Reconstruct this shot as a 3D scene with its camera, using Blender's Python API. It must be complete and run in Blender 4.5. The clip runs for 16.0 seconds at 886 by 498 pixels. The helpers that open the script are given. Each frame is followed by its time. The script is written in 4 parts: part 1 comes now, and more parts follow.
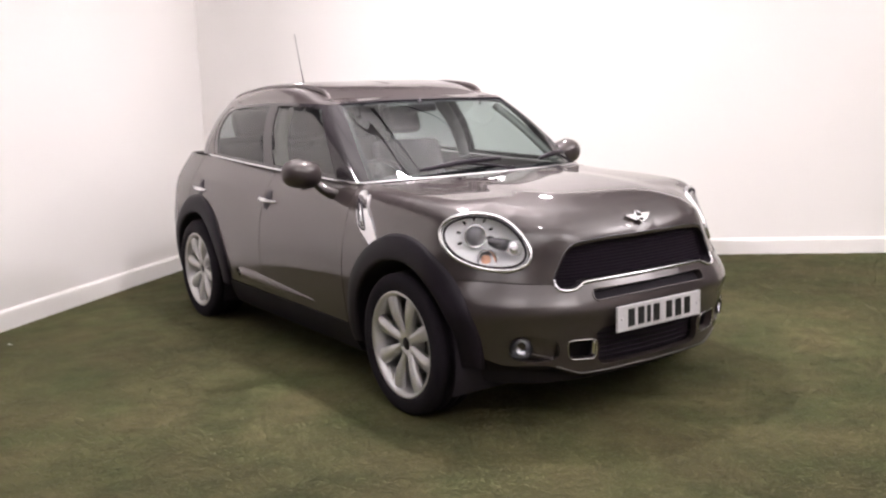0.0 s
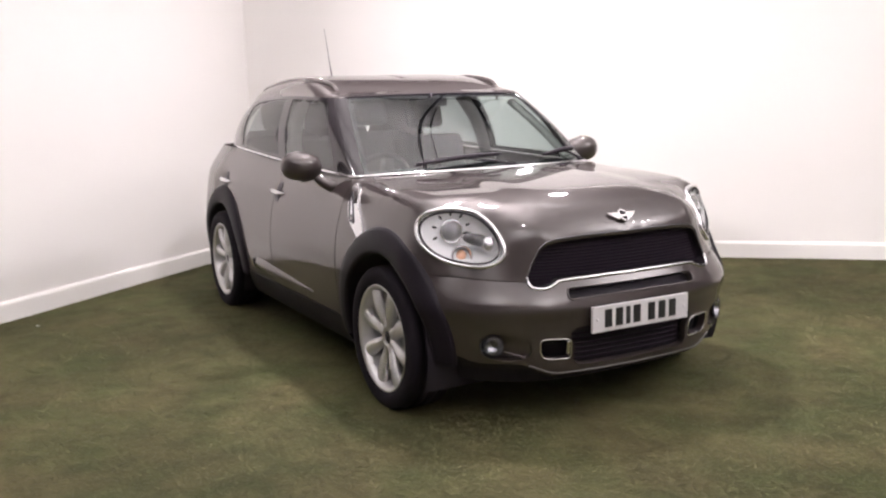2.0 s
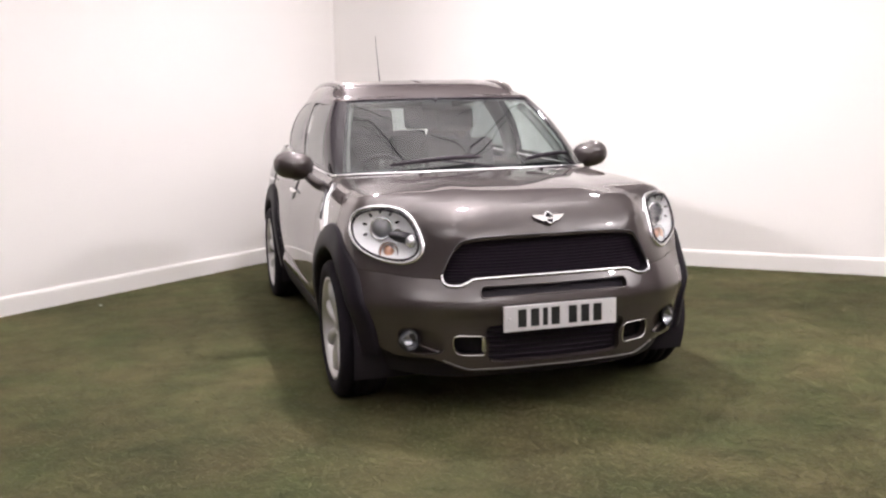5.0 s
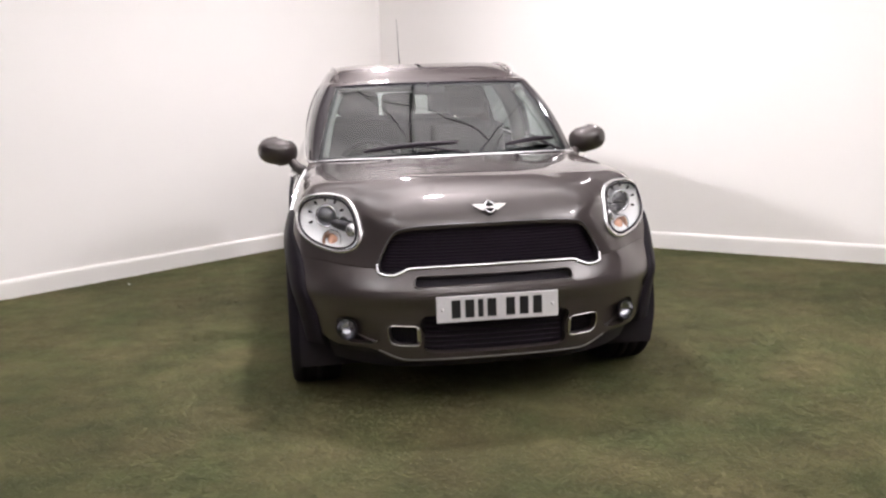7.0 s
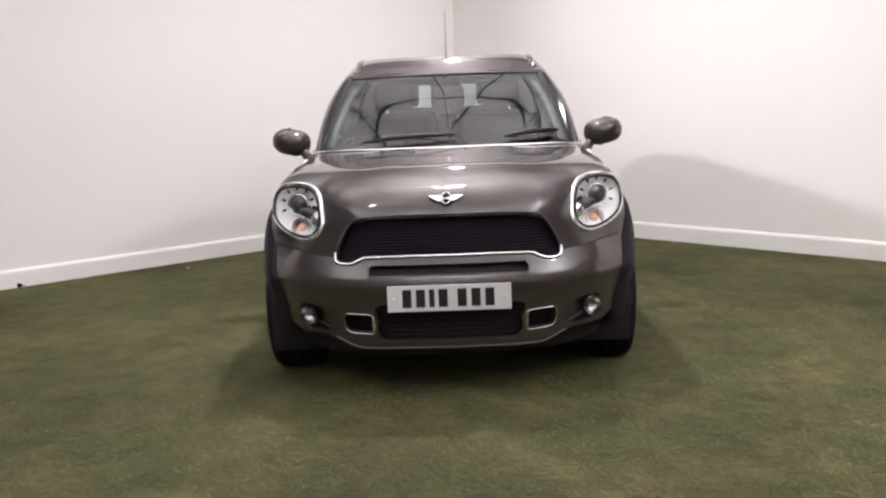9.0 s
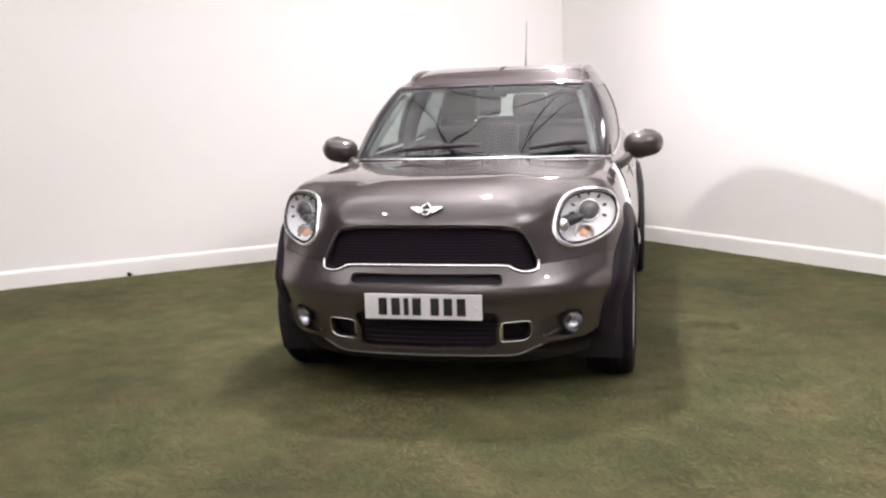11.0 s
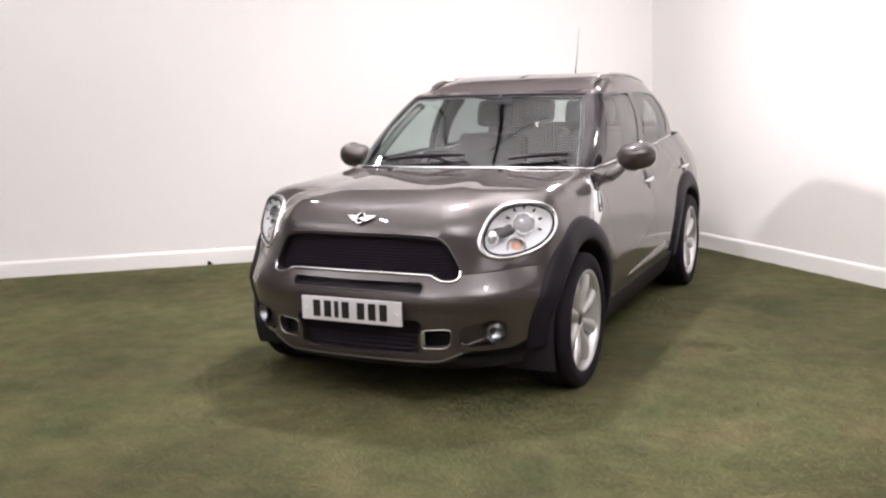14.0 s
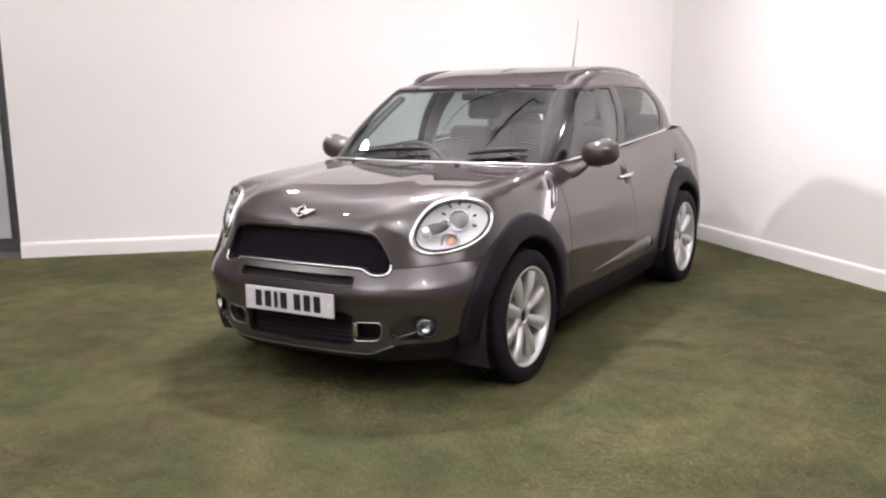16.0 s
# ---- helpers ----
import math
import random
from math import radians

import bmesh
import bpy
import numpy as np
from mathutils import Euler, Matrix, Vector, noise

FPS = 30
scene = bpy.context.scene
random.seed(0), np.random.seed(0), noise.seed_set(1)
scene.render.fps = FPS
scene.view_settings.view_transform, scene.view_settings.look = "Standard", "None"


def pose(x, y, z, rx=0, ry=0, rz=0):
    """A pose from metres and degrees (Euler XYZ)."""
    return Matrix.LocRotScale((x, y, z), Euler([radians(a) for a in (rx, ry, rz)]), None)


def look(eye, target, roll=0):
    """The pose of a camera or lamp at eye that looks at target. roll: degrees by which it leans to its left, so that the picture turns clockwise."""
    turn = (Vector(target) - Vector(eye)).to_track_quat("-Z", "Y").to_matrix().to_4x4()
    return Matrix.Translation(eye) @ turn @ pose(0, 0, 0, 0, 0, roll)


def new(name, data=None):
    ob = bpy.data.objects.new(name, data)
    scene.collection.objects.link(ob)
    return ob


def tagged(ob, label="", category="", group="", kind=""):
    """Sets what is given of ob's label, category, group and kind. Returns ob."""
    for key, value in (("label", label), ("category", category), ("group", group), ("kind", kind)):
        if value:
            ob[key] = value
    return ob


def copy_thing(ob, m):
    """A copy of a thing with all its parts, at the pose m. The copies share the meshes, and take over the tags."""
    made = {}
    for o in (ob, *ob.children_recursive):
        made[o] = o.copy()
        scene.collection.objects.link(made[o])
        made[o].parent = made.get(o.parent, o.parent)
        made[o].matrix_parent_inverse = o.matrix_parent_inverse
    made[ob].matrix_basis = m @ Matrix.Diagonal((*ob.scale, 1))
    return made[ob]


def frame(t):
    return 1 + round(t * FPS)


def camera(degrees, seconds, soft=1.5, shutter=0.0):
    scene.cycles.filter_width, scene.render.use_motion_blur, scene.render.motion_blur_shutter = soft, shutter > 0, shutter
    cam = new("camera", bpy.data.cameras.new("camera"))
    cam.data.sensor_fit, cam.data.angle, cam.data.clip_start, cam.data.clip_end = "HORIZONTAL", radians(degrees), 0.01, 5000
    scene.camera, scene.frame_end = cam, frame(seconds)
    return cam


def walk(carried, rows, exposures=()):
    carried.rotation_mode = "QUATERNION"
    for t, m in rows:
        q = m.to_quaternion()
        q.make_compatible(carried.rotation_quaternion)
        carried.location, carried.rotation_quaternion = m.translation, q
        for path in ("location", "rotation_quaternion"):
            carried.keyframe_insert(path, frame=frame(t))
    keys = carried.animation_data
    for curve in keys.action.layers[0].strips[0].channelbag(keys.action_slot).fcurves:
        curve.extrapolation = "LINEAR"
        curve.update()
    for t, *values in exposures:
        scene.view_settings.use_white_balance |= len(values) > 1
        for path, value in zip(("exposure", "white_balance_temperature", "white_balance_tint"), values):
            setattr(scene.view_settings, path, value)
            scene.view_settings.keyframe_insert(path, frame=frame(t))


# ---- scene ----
cam = camera(50.3, 16.0, soft=2.3)
PATH = [
    (0, (-3.041, -3.569, 1.46), (-1.929, -1.938, 1.133), -2.0),
    (0.5, (-2.964, -3.587, 1.447), (-1.889, -1.93, 1.13), -2.0),
    (1, (-2.879, -3.626, 1.445), (-1.836, -1.953, 1.109), -1.3),
    (1.5, (-2.798, -3.684, 1.438), (-1.769, -2.004, 1.095), -1.6),
    (2, (-2.604, -3.814, 1.431), (-1.661, -2.08, 1.104), -1.5),
    (2.5, (-2.459, -3.92, 1.431), (-1.563, -2.165, 1.086), -1.7),
    (3, (-2.331, -3.977, 1.415), (-1.462, -2.204, 1.095), -1.5),
    (3.5, (-2.21, -4.045, 1.424), (-1.375, -2.26, 1.084), -1.6),
    (4, (-2.009, -4.186, 1.409), (-1.26, -2.359, 1.088), -1.4),
    (6.5, (-0.998, -4.555, 1.384), (-0.654, -2.611, 1.061), -1.7),
    (7, (-0.793, -4.547, 1.407), (-0.499, -2.599, 1.065), -1.9),
    (7.5, (-0.579, -4.588, 1.403), (-0.378, -2.627, 1.063), -2.8),
    (8, (-0.327, -4.631, 1.387), (-0.264, -2.661, 1.051), -2.7),
    (8.5, (-0.14, -4.619, 1.391), (-0.148, -2.652, 1.03), -3.2),
    (9, (0.05, -4.633, 1.369), (0.015, -2.664, 1.025), -2.2),
    (9.5, (0.269, -4.622, 1.38), (0.159, -2.656, 1.026), -3.6),
    (10, (0.528, -4.618, 1.389), (0.292, -2.662, 1.045), -2.7),
    (12.5, (1.564, -4.549, 1.406), (0.906, -2.688, 1.084), -3.0),
    (13, (1.734, -4.486, 1.426), (1.022, -2.649, 1.083), -2.5),
    (13.5, (1.941, -4.427, 1.434), (1.159, -2.614, 1.112), -2.2),
    (14, (2.189, -4.341, 1.445), (1.333, -2.564, 1.119), -1.6),
    (14.5, (2.34, -4.268, 1.462), (1.445, -2.509, 1.136), -1.8),
    (15, (2.501, -4.186, 1.464), (1.587, -2.438, 1.131), -1.9),
    (15.5, (2.682, -4.127, 1.471), (1.7, -2.415, 1.147), -2.4),
    (16, (2.814, -4.07, 1.486), (1.803, -2.381, 1.132), -1.2),
]
walk(cam, [(t, look(eye, target, roll)) for t, eye, target, roll in PATH],
     [(0.0, 0.21, 6600, 13), (4.0, 0.24, 6600, 13), (7.0, 0.15, 6520, 10), (7.5, 0.02, 6500, 10), (8.0, 0.0, 6500, 10), (9.0, -0.04, 6500, 10), (10.0, 0.15, 6500, 10),
      (12.5, 0.33, 6520, 11), (14.0, 0.30, 6500, 11), (16.0, 0.25, 6470, 11)])

# ---------------------------------------------------------------- light
world = bpy.data.worlds.new("hall_air")
scene.world = world
world.use_nodes = True
world.node_tree.nodes["Background"].inputs[0].default_value = (0.9, 0.95, 1.0, 1)
world.node_tree.nodes["Background"].inputs[1].default_value = 0.05
scene.view_settings.exposure = 0.0


def flood(place, target, watts, size, spread=165):
    lamp = bpy.data.lights.new("flood_light", "AREA")
    lamp.shape, lamp.size, lamp.energy, lamp.color, lamp.spread = "DISK", size, watts, (1.0, 0.955, 0.985), radians(spread)
    ob = new("flood_light", lamp)
    ob.matrix_world = look(place, target)
    return ob


# floodlights above the wall tops, lamps hung over the car and its front, unseen fill lamps added in the hall
FLOODS = [((-3.00, 1.90, 3.25), (3.2, 1.4, 1.45), 40, 0.20, 76),
          ((2.35, 2.50, 3.20), (-3.2, 2.2, 0.45), 20, 0.28, 96),
          ((0.05, 4.40, 3.00), (0.0, 0.0, 0.4), 8, 0.14, 104)]
# the last hung lamp is fill, placed to brighten the floor at front right
CEILING_LAMPS = [(0.0, 0.68, 63, 0.24), (-1.15, -1.2, 4, 0.10), (2.7, -2.3, 9, 0.20)]
FILL_LAMPS = [(-4.4, -4.8, 250), (5.0, -4.8, 560), (0.0, -7.6, 400)]
ROOF, LAMP_Z = 5.2, 3.3
for place, target, watts, size, spread in FLOODS:
    flood(place, target, watts, size, spread)
    # upward twin of each floodlight, added only to brighten the ceiling
    flood((place[0] * 0.82, place[1] * 0.82, place[2] + 0.22), (place[0] * 0.8, place[1] * 0.95, ROOF), 60, 0.3, 150)
for x, y, watts, size in CEILING_LAMPS:
    flood((x, y, LAMP_Z), (x, y, 0), watts, size, 146)
    # upward twin of each hung lamp, added as ceiling fill
    flood((x, y, LAMP_Z + 0.14), (x, y, ROOF), watts * 1.0 + 25, size)
for x, y, watts in FILL_LAMPS:
    flood((x, y, 2.7), (x, y + 1.0, ROOF), watts, 0.5)

# ---------------------------------------------------------------- materials
def material(name, colour, rough=0.5, metal=0.0, grain=0.0, scale=40.0, bump=0.0, coat=0.0, stain=0.0, second=None, spec=0.5, coat_ior=1.5, coat_tint=(1, 1, 1)):
    """A principled surface whose colour and roughness vary at two scales, with a fine bump."""
    m = bpy.data.materials.new(name)
    m.use_nodes = True
    t = m.node_tree
    b = t.nodes["Principled BSDF"]
    b.inputs["Base Color"].default_value = (*colour, 1)
    b.inputs["Roughness"].default_value = rough
    b.inputs["Metallic"].default_value = metal
    b.inputs["Coat Weight"].default_value = coat
    b.inputs["Coat Roughness"].default_value = 0.03
    b.inputs["Coat IOR"].default_value = coat_ior
    b.inputs["Coat Tint"].default_value = (*coat_tint, 1)
    b.inputs["Specular IOR Level"].default_value = spec
    if grain or stain or bump:
        where = t.nodes.new("ShaderNodeTexCoord")
        fine = t.nodes.new("ShaderNodeTexNoise")
        fine.inputs["Scale"].default_value, fine.inputs["Detail"].default_value = scale, 4
        broad = t.nodes.new("ShaderNodeTexNoise")
        broad.inputs["Scale"].default_value, broad.inputs["Detail"].default_value = scale / 28, 3
        for n in (fine, broad):
            t.links.new(where.outputs["Object"], n.inputs["Vector"])
        low = second or tuple(c * 0.55 for c in colour)
        mixes = []
        for n, much in ((fine, grain), (broad, stain)):
            r = t.nodes.new("ShaderNodeMapRange")
            r.inputs[1].default_value, r.inputs[2].default_value, r.inputs[4].default_value = 0.35, 0.72, much
            t.links.new(n.outputs["Fac"], r.inputs[0])
            mixes.append(r)
        last = None
        for r in mixes:
            x = t.nodes.new("ShaderNodeMix")
            x.data_type = "RGBA"
            x.inputs["A"].default_value, x.inputs["B"].default_value = (*colour, 1), (*low, 1)
            t.links.new(r.outputs[0], x.inputs["Factor"])
            if last:
                t.links.new(last.outputs["Result"], x.inputs["A"])
            last = x
        t.links.new(last.outputs["Result"], b.inputs["Base Color"])
        if bump:
            p = t.nodes.new("ShaderNodeBump")
            p.inputs["Strength"].default_value, p.inputs["Distance"].default_value = bump, 0.01
            t.links.new(fine.outputs["Fac"], p.inputs["Height"])
            t.links.new(p.outputs["Normal"], b.inputs["Normal"])
    return m


def pane_material(name, tint, shine=0.085, rough=0.0):
    """Thin glass: clear or tinted, with a real reflection on top that grows towards grazing view."""
    m = bpy.data.materials.new(name)
    m.use_nodes = True
    t = m.node_tree
    t.nodes.remove(t.nodes["Principled BSDF"])
    clear, gloss, mix, facing = (t.nodes.new("ShaderNode" + n) for n in ("BsdfTransparent", "BsdfGlossy", "MixShader", "LayerWeight"))
    facing.inputs["Blend"].default_value = 0.5
    power, scale = t.nodes.new("ShaderNodeMath"), t.nodes.new("ShaderNodeMapRange")
    power.operation, power.inputs[1].default_value = "POWER", 5.0
    scale.inputs[3].default_value, scale.inputs[4].default_value = shine, 1.0
    clear.inputs[0].default_value = (*tint, 1)
    gloss.inputs["Roughness"].default_value = rough
    t.links.new(facing.outputs["Facing"], power.inputs[0])
    t.links.new(power.outputs[0], scale.inputs[0])
    t.links.new(scale.outputs[0], mix.inputs[0])
    t.links.new(clear.outputs[0], mix.inputs[1])
    t.links.new(gloss.outputs[0], mix.inputs[2])
    t.links.new(mix.outputs[0], t.nodes["Material Output"].inputs[0])
    return m


PAINT = material("grey_metallic_paint", (0.0470, 0.0393, 0.0398), 0.44, 0.30, grain=0.35, scale=900, coat=0.96, stain=0.10, spec=0.2, second=(0.039, 0.0324, 0.0329), coat_ior=1.66, coat_tint=(1.0, 0.942, 0.925))
CLADDING = material("dark_textured_plastic", (0.0130, 0.0098, 0.0145), 0.5, grain=0.5, scale=350, bump=0.03, spec=0.16)
BLACK_GLOSS = material("gloss_black_trim", (0.012, 0.0098, 0.0135), 0.30, grain=0.3, scale=60, spec=0.13)
PILLAR_GLOSS = material("gloss_dark_pillar", (0.020, 0.0165, 0.019), 0.12, grain=0.3, scale=60, spec=0.6)
BLACK = material("black_plastic", (0.020, 0.0152, 0.0212), 0.5, grain=0.4, scale=200, spec=0.25)
GRILLE_BLACK = material("matt_black_grille", (0.026, 0.0185, 0.0285), 0.9, grain=0.4, scale=200, spec=0.06)
# the shade of hollows, wells and gaps is put into this colour
VOID = material("unlit_black_cavity", (0.014, 0.0105, 0.0155), 0.9)
CHROME = material("chrome", (0.86, 0.86, 0.88), 0.07, 1.0, grain=0.2, scale=30, second=(0.78, 0.78, 0.8))
SATIN = material("satin_chrome", (0.72, 0.70, 0.69), 0.25, 1.0, grain=0.3, scale=60, second=(0.6, 0.59, 0.58))
ALLOY = material("silver_alloy_lacquer", (0.62, 0.61, 0.615), 0.32, 0.6, grain=0.15, scale=120, coat=0.4, stain=0.12)
RUBBER = material("tyre_rubber", (0.015, 0.0118, 0.0165), 0.8, grain=0.5, scale=160, bump=0.1, stain=0.2, spec=0.15)
STEEL = material("brake_steel", (0.16, 0.155, 0.15), 0.42, 1.0, grain=0.5, scale=90, stain=0.4)
CAST = material("rough_cast_iron", (0.05, 0.048, 0.047), 0.7, 0.3, grain=0.5, scale=90)
FABRIC = material("charcoal_seat_cloth", (0.020, 0.019, 0.021), 0.9, grain=0.4, scale=60)
LINING = material("anthracite_headlining", (0.030, 0.028, 0.030), 0.85, grain=0.2, scale=40)
LIGHT_TRIM = material("light_grey_pillar_lining", (0.20, 0.193, 0.185), 0.85, grain=0.2, scale=40)
LAMP_BOWL = material("lamp_reflector_silver", (0.98, 0.975, 0.98), 0.24, 0.0, grain=0.2, scale=70, second=(0.92, 0.92, 0.94), bump=0.2)
LAMP_GREY = material("lamp_grey_shield", (0.15, 0.146, 0.16), 0.22, 0.5, grain=0.3, scale=60)
SHIELD_GREY = material("dark_lamp_shield", (0.055, 0.052, 0.058), 0.3, 0.3, grain=0.3, scale=60)
RING_SILVER = material("bright_lamp_ring", (0.82, 0.81, 0.82), 0.20, 0.85, grain=0.2, scale=60, second=(0.66, 0.65, 0.66))
FOG_BOWL = material("fog_lamp_reflector", (0.42, 0.42, 0.45), 0.14, 1.0, grain=0.3, scale=60, bump=0.2)
AMBER = material("amber_bulb", (0.92, 0.52, 0.35), 0.15, grain=0.2, scale=60, coat=0.7)
WIND_GLASS = pane_material("windscreen_glass", (0.60, 0.67, 0.65), 0.088)
SIDE_GLASS = pane_material("side_glass", (0.80, 0.88, 0.87), 0.14)
DARK_GLASS = pane_material("tinted_rear_glass", (0.42, 0.47, 0.47), 0.085)
LENS = pane_material("clear_lamp_lens", (0.95, 0.96, 0.97), 0.05)
PLATE_WHITE = material("white_reflective_plate", (0.66, 0.65, 0.67), 0.35, grain=0.15, scale=120, stain=0.12)
INK = material("black_plate_ink", (0.012, 0.012, 0.014), 0.4, grain=0.2, scale=80)
WALL = material("white_painted_board", (0.79, 0.765, 0.745), 0.62, grain=0.10, scale=60, bump=0.015, stain=0.10, second=(0.73, 0.705, 0.685))
SKIRTING = material("white_gloss_skirting", (0.81, 0.79, 0.77), 0.55, grain=0.10, scale=50, stain=0.12, second=(0.72, 0.69, 0.66))
# pale so that the unseen south wall reflects fill light onto the car front
BOUNCE_WALL = material("pale_bounce_wall_paint", (0.54, 0.525, 0.515), 0.7, grain=0.2, scale=30, stain=0.2, second=(0.46, 0.45, 0.44))
HALL_WALL = material("hall_wall_grey", (0.065, 0.062, 0.066), 0.8, grain=0.2, scale=30, stain=0.2, second=(0.05, 0.048, 0.052))
LAMP_BODY = material("pale_grey_lamp_enamel", (0.55, 0.55, 0.55), 0.5, grain=0.2, scale=60)
PARTITION = material("dark_grey_cladding_sheet", (0.10, 0.098, 0.105), 0.6, grain=0.3, scale=40, stain=0.2)
BOARD = material("pale_grey_door_leaf", (0.70, 0.70, 0.71), 0.5, grain=0.15, scale=50, stain=0.15)
CEILING = material("pale_ceiling_lining", (0.80, 0.79, 0.78), 0.85, grain=0.2, scale=20, stain=0.2)
BEAM = material("dark_reflection_bar", (0.02, 0.02, 0.022), 0.5, grain=0.3, scale=40)
CONCRETE = material("grey_concrete", (0.16, 0.155, 0.155), 0.8, grain=0.5, scale=50, bump=0.1, stain=0.4)


def yarn_material(name, brown, green, rough):
    """Artificial grass: brownish and green yarn mixed strand by strand, in worn patches of two sizes."""
    m = bpy.data.materials.new(name)
    m.use_nodes = True
    t = m.node_tree
    b = t.nodes["Principled BSDF"]
    b.inputs["Roughness"].default_value, b.inputs["Specular IOR Level"].default_value = rough, 0.2
    where, strand = t.nodes.new("ShaderNodeTexCoord"), t.nodes.new("ShaderNodeNewGeometry")

    def patches(scale, detail, lo, hi, a, z):
        n, r = t.nodes.new("ShaderNodeTexNoise"), t.nodes.new("ShaderNodeMapRange")
        n.inputs["Scale"].default_value, n.inputs["Detail"].default_value = scale, detail
        for i, v in enumerate((lo, hi, a, z)):
            r.inputs[i + 1].default_value = v
        t.links.new(where.outputs["Object"], n.inputs["Vector"])
        t.links.new(n.outputs["Fac"], r.inputs[0])
        return r.outputs[0]

    def maths(kind, x, y):
        n = t.nodes.new("ShaderNodeMath")
        n.operation = kind
        for i, v in enumerate((x, y)):
            if isinstance(v, (int, float)):
                n.inputs[i].default_value = v
            else:
                t.links.new(v, n.inputs[i])
        return n.outputs[0]

    hue = maths("ADD", patches(2.2, 4, 0.35, 0.66, 0.0, 0.75), maths("MULTIPLY", strand.outputs["Random Per Island"], 0.2))
    tone = maths("MULTIPLY", patches(0.8, 5, 0.32, 0.68, 0.72, 1.24), patches(7.0, 3, 0.3, 0.7, 0.84, 1.18))
    tone = maths("MULTIPLY", tone, maths("ADD", maths("MULTIPLY", strand.outputs["Random Per Island"], 0.16), 0.92))
    mix, shade = t.nodes.new("ShaderNodeMix"), t.nodes.new("ShaderNodeVectorMath")
    mix.data_type = "RGBA"
    mix.inputs["A"].default_value, mix.inputs["B"].default_value = (*brown, 1), (*green, 1)
    shade.operation = "SCALE"
    t.links.new(hue, mix.inputs["Factor"])
    t.links.new(mix.outputs["Result"], shade.inputs[0])
    t.links.new(tone, shade.inputs["Scale"])
    t.links.new(shade.outputs[0], b.inputs["Base Color"])
    return m


BLADE = yarn_material("artificial_grass_yarn", (0.127, 0.109, 0.053), (0.075, 0.087, 0.035), 0.75)
TURF_BASE = yarn_material("turf_backing", (0.120, 0.105, 0.050), (0.071, 0.083, 0.033), 0.95)
SPECK = material("pale_lint", (0.6, 0.6, 0.57), 0.8, grain=0.2, scale=40)


# ---------------------------------------------------------------- mesh helpers
from mathutils.geometry import delaunay_2d_cdt


def mesh_of(name, verts, faces, mat, soft=True):
    me = bpy.data.meshes.new(name)
    me.from_pydata([tuple(map(float, v)) for v in verts], [], [tuple(map(int, f)) for f in faces])
    me.materials.append(mat)
    if soft:
        me.shade_smooth()
    return me


def part(name, bm, mat, parent, label="", soft=True):
    """One mesh object under a thing or a part, from a bmesh or from (verts, faces)."""
    if isinstance(bm, tuple):
        me = mesh_of(name, *bm, mat, soft)
    else:
        me = bpy.data.meshes.new(name)
        bm.to_mesh(me)
        bm.free()
        me.materials.append(mat)
        if soft:
            me.shade_smooth()
    ob = new(name, me)
    ob.parent = parent
    return tagged(ob, label) if label else ob


def thing(name, label, category, place=(0, 0, 0), group=""):
    ob = new(name)
    ob.location = place
    return tagged(ob, label, category, group)


def join(*pieces):
    """Several (verts, faces) as one."""
    verts, faces = [], []
    for v, f in pieces:
        faces += [tuple(i + len(verts) for i in face) for face in f]
        verts += [tuple(p) for p in v]
    return verts, faces


def moved(piece, m):
    return [tuple(m @ Vector(p)) for p in piece[0]], piece[1]


def box(x0, y0, z0, x1, y1, z1, bevel=0.0, segments=2):
    bm = bmesh.new()
    bmesh.ops.create_cube(bm, size=1)
    for v in bm.verts:
        v.co = Vector(((x0 + x1) / 2 + v.co.x * (x1 - x0), (y0 + y1) / 2 + v.co.y * (y1 - y0), (z0 + z1) / 2 + v.co.z * (z1 - z0)))
    if bevel:
        bmesh.ops.bevel(bm, geom=bm.edges[:], offset=bevel, segments=segments, affect="EDGES", profile=0.6)
    out = [tuple(v.co) for v in bm.verts], [tuple(v.index for v in f.verts) for f in bm.faces]
    bm.free()
    return out


def grid(rows, closed=False):
    """Quads over rows of points; closed: each row is a ring."""
    rows = np.asarray(rows, float)
    n, m = rows.shape[:2]
    faces = []
    for i in range(n - 1):
        for j in range(m if closed else m - 1):
            k = (j + 1) % m
            faces.append((i * m + j, i * m + k, (i + 1) * m + k, (i + 1) * m + j))
    return [tuple(p) for p in rows.reshape(-1, 3)], faces


def tube(path, radius, sides=8, flat=1.0, up=(0, 0, 1)):
    """A rounded bar along a path; radius may be a list; flat squeezes the section along up."""
    path = np.asarray(path, float)
    radius = np.broadcast_to(np.asarray(radius, float), (len(path),))
    along = np.gradient(path, axis=0)
    along /= np.linalg.norm(along, axis=1)[:, None]
    side = np.cross(along, up)
    side /= np.maximum(np.linalg.norm(side, axis=1)[:, None], 1e-9)
    top = np.cross(side, along)
    a = np.linspace(0, 2 * math.pi, sides, endpoint=False)
    rings = path[:, None] + radius[:, None, None] * (np.cos(a)[None, :, None] * side[:, None] + flat * np.sin(a)[None, :, None] * top[:, None])
    v, f = grid(rings, True)
    n = len(path)
    f += [tuple(range(sides))[::-1], tuple((n - 1) * sides + j for j in range(sides))]
    return v, f


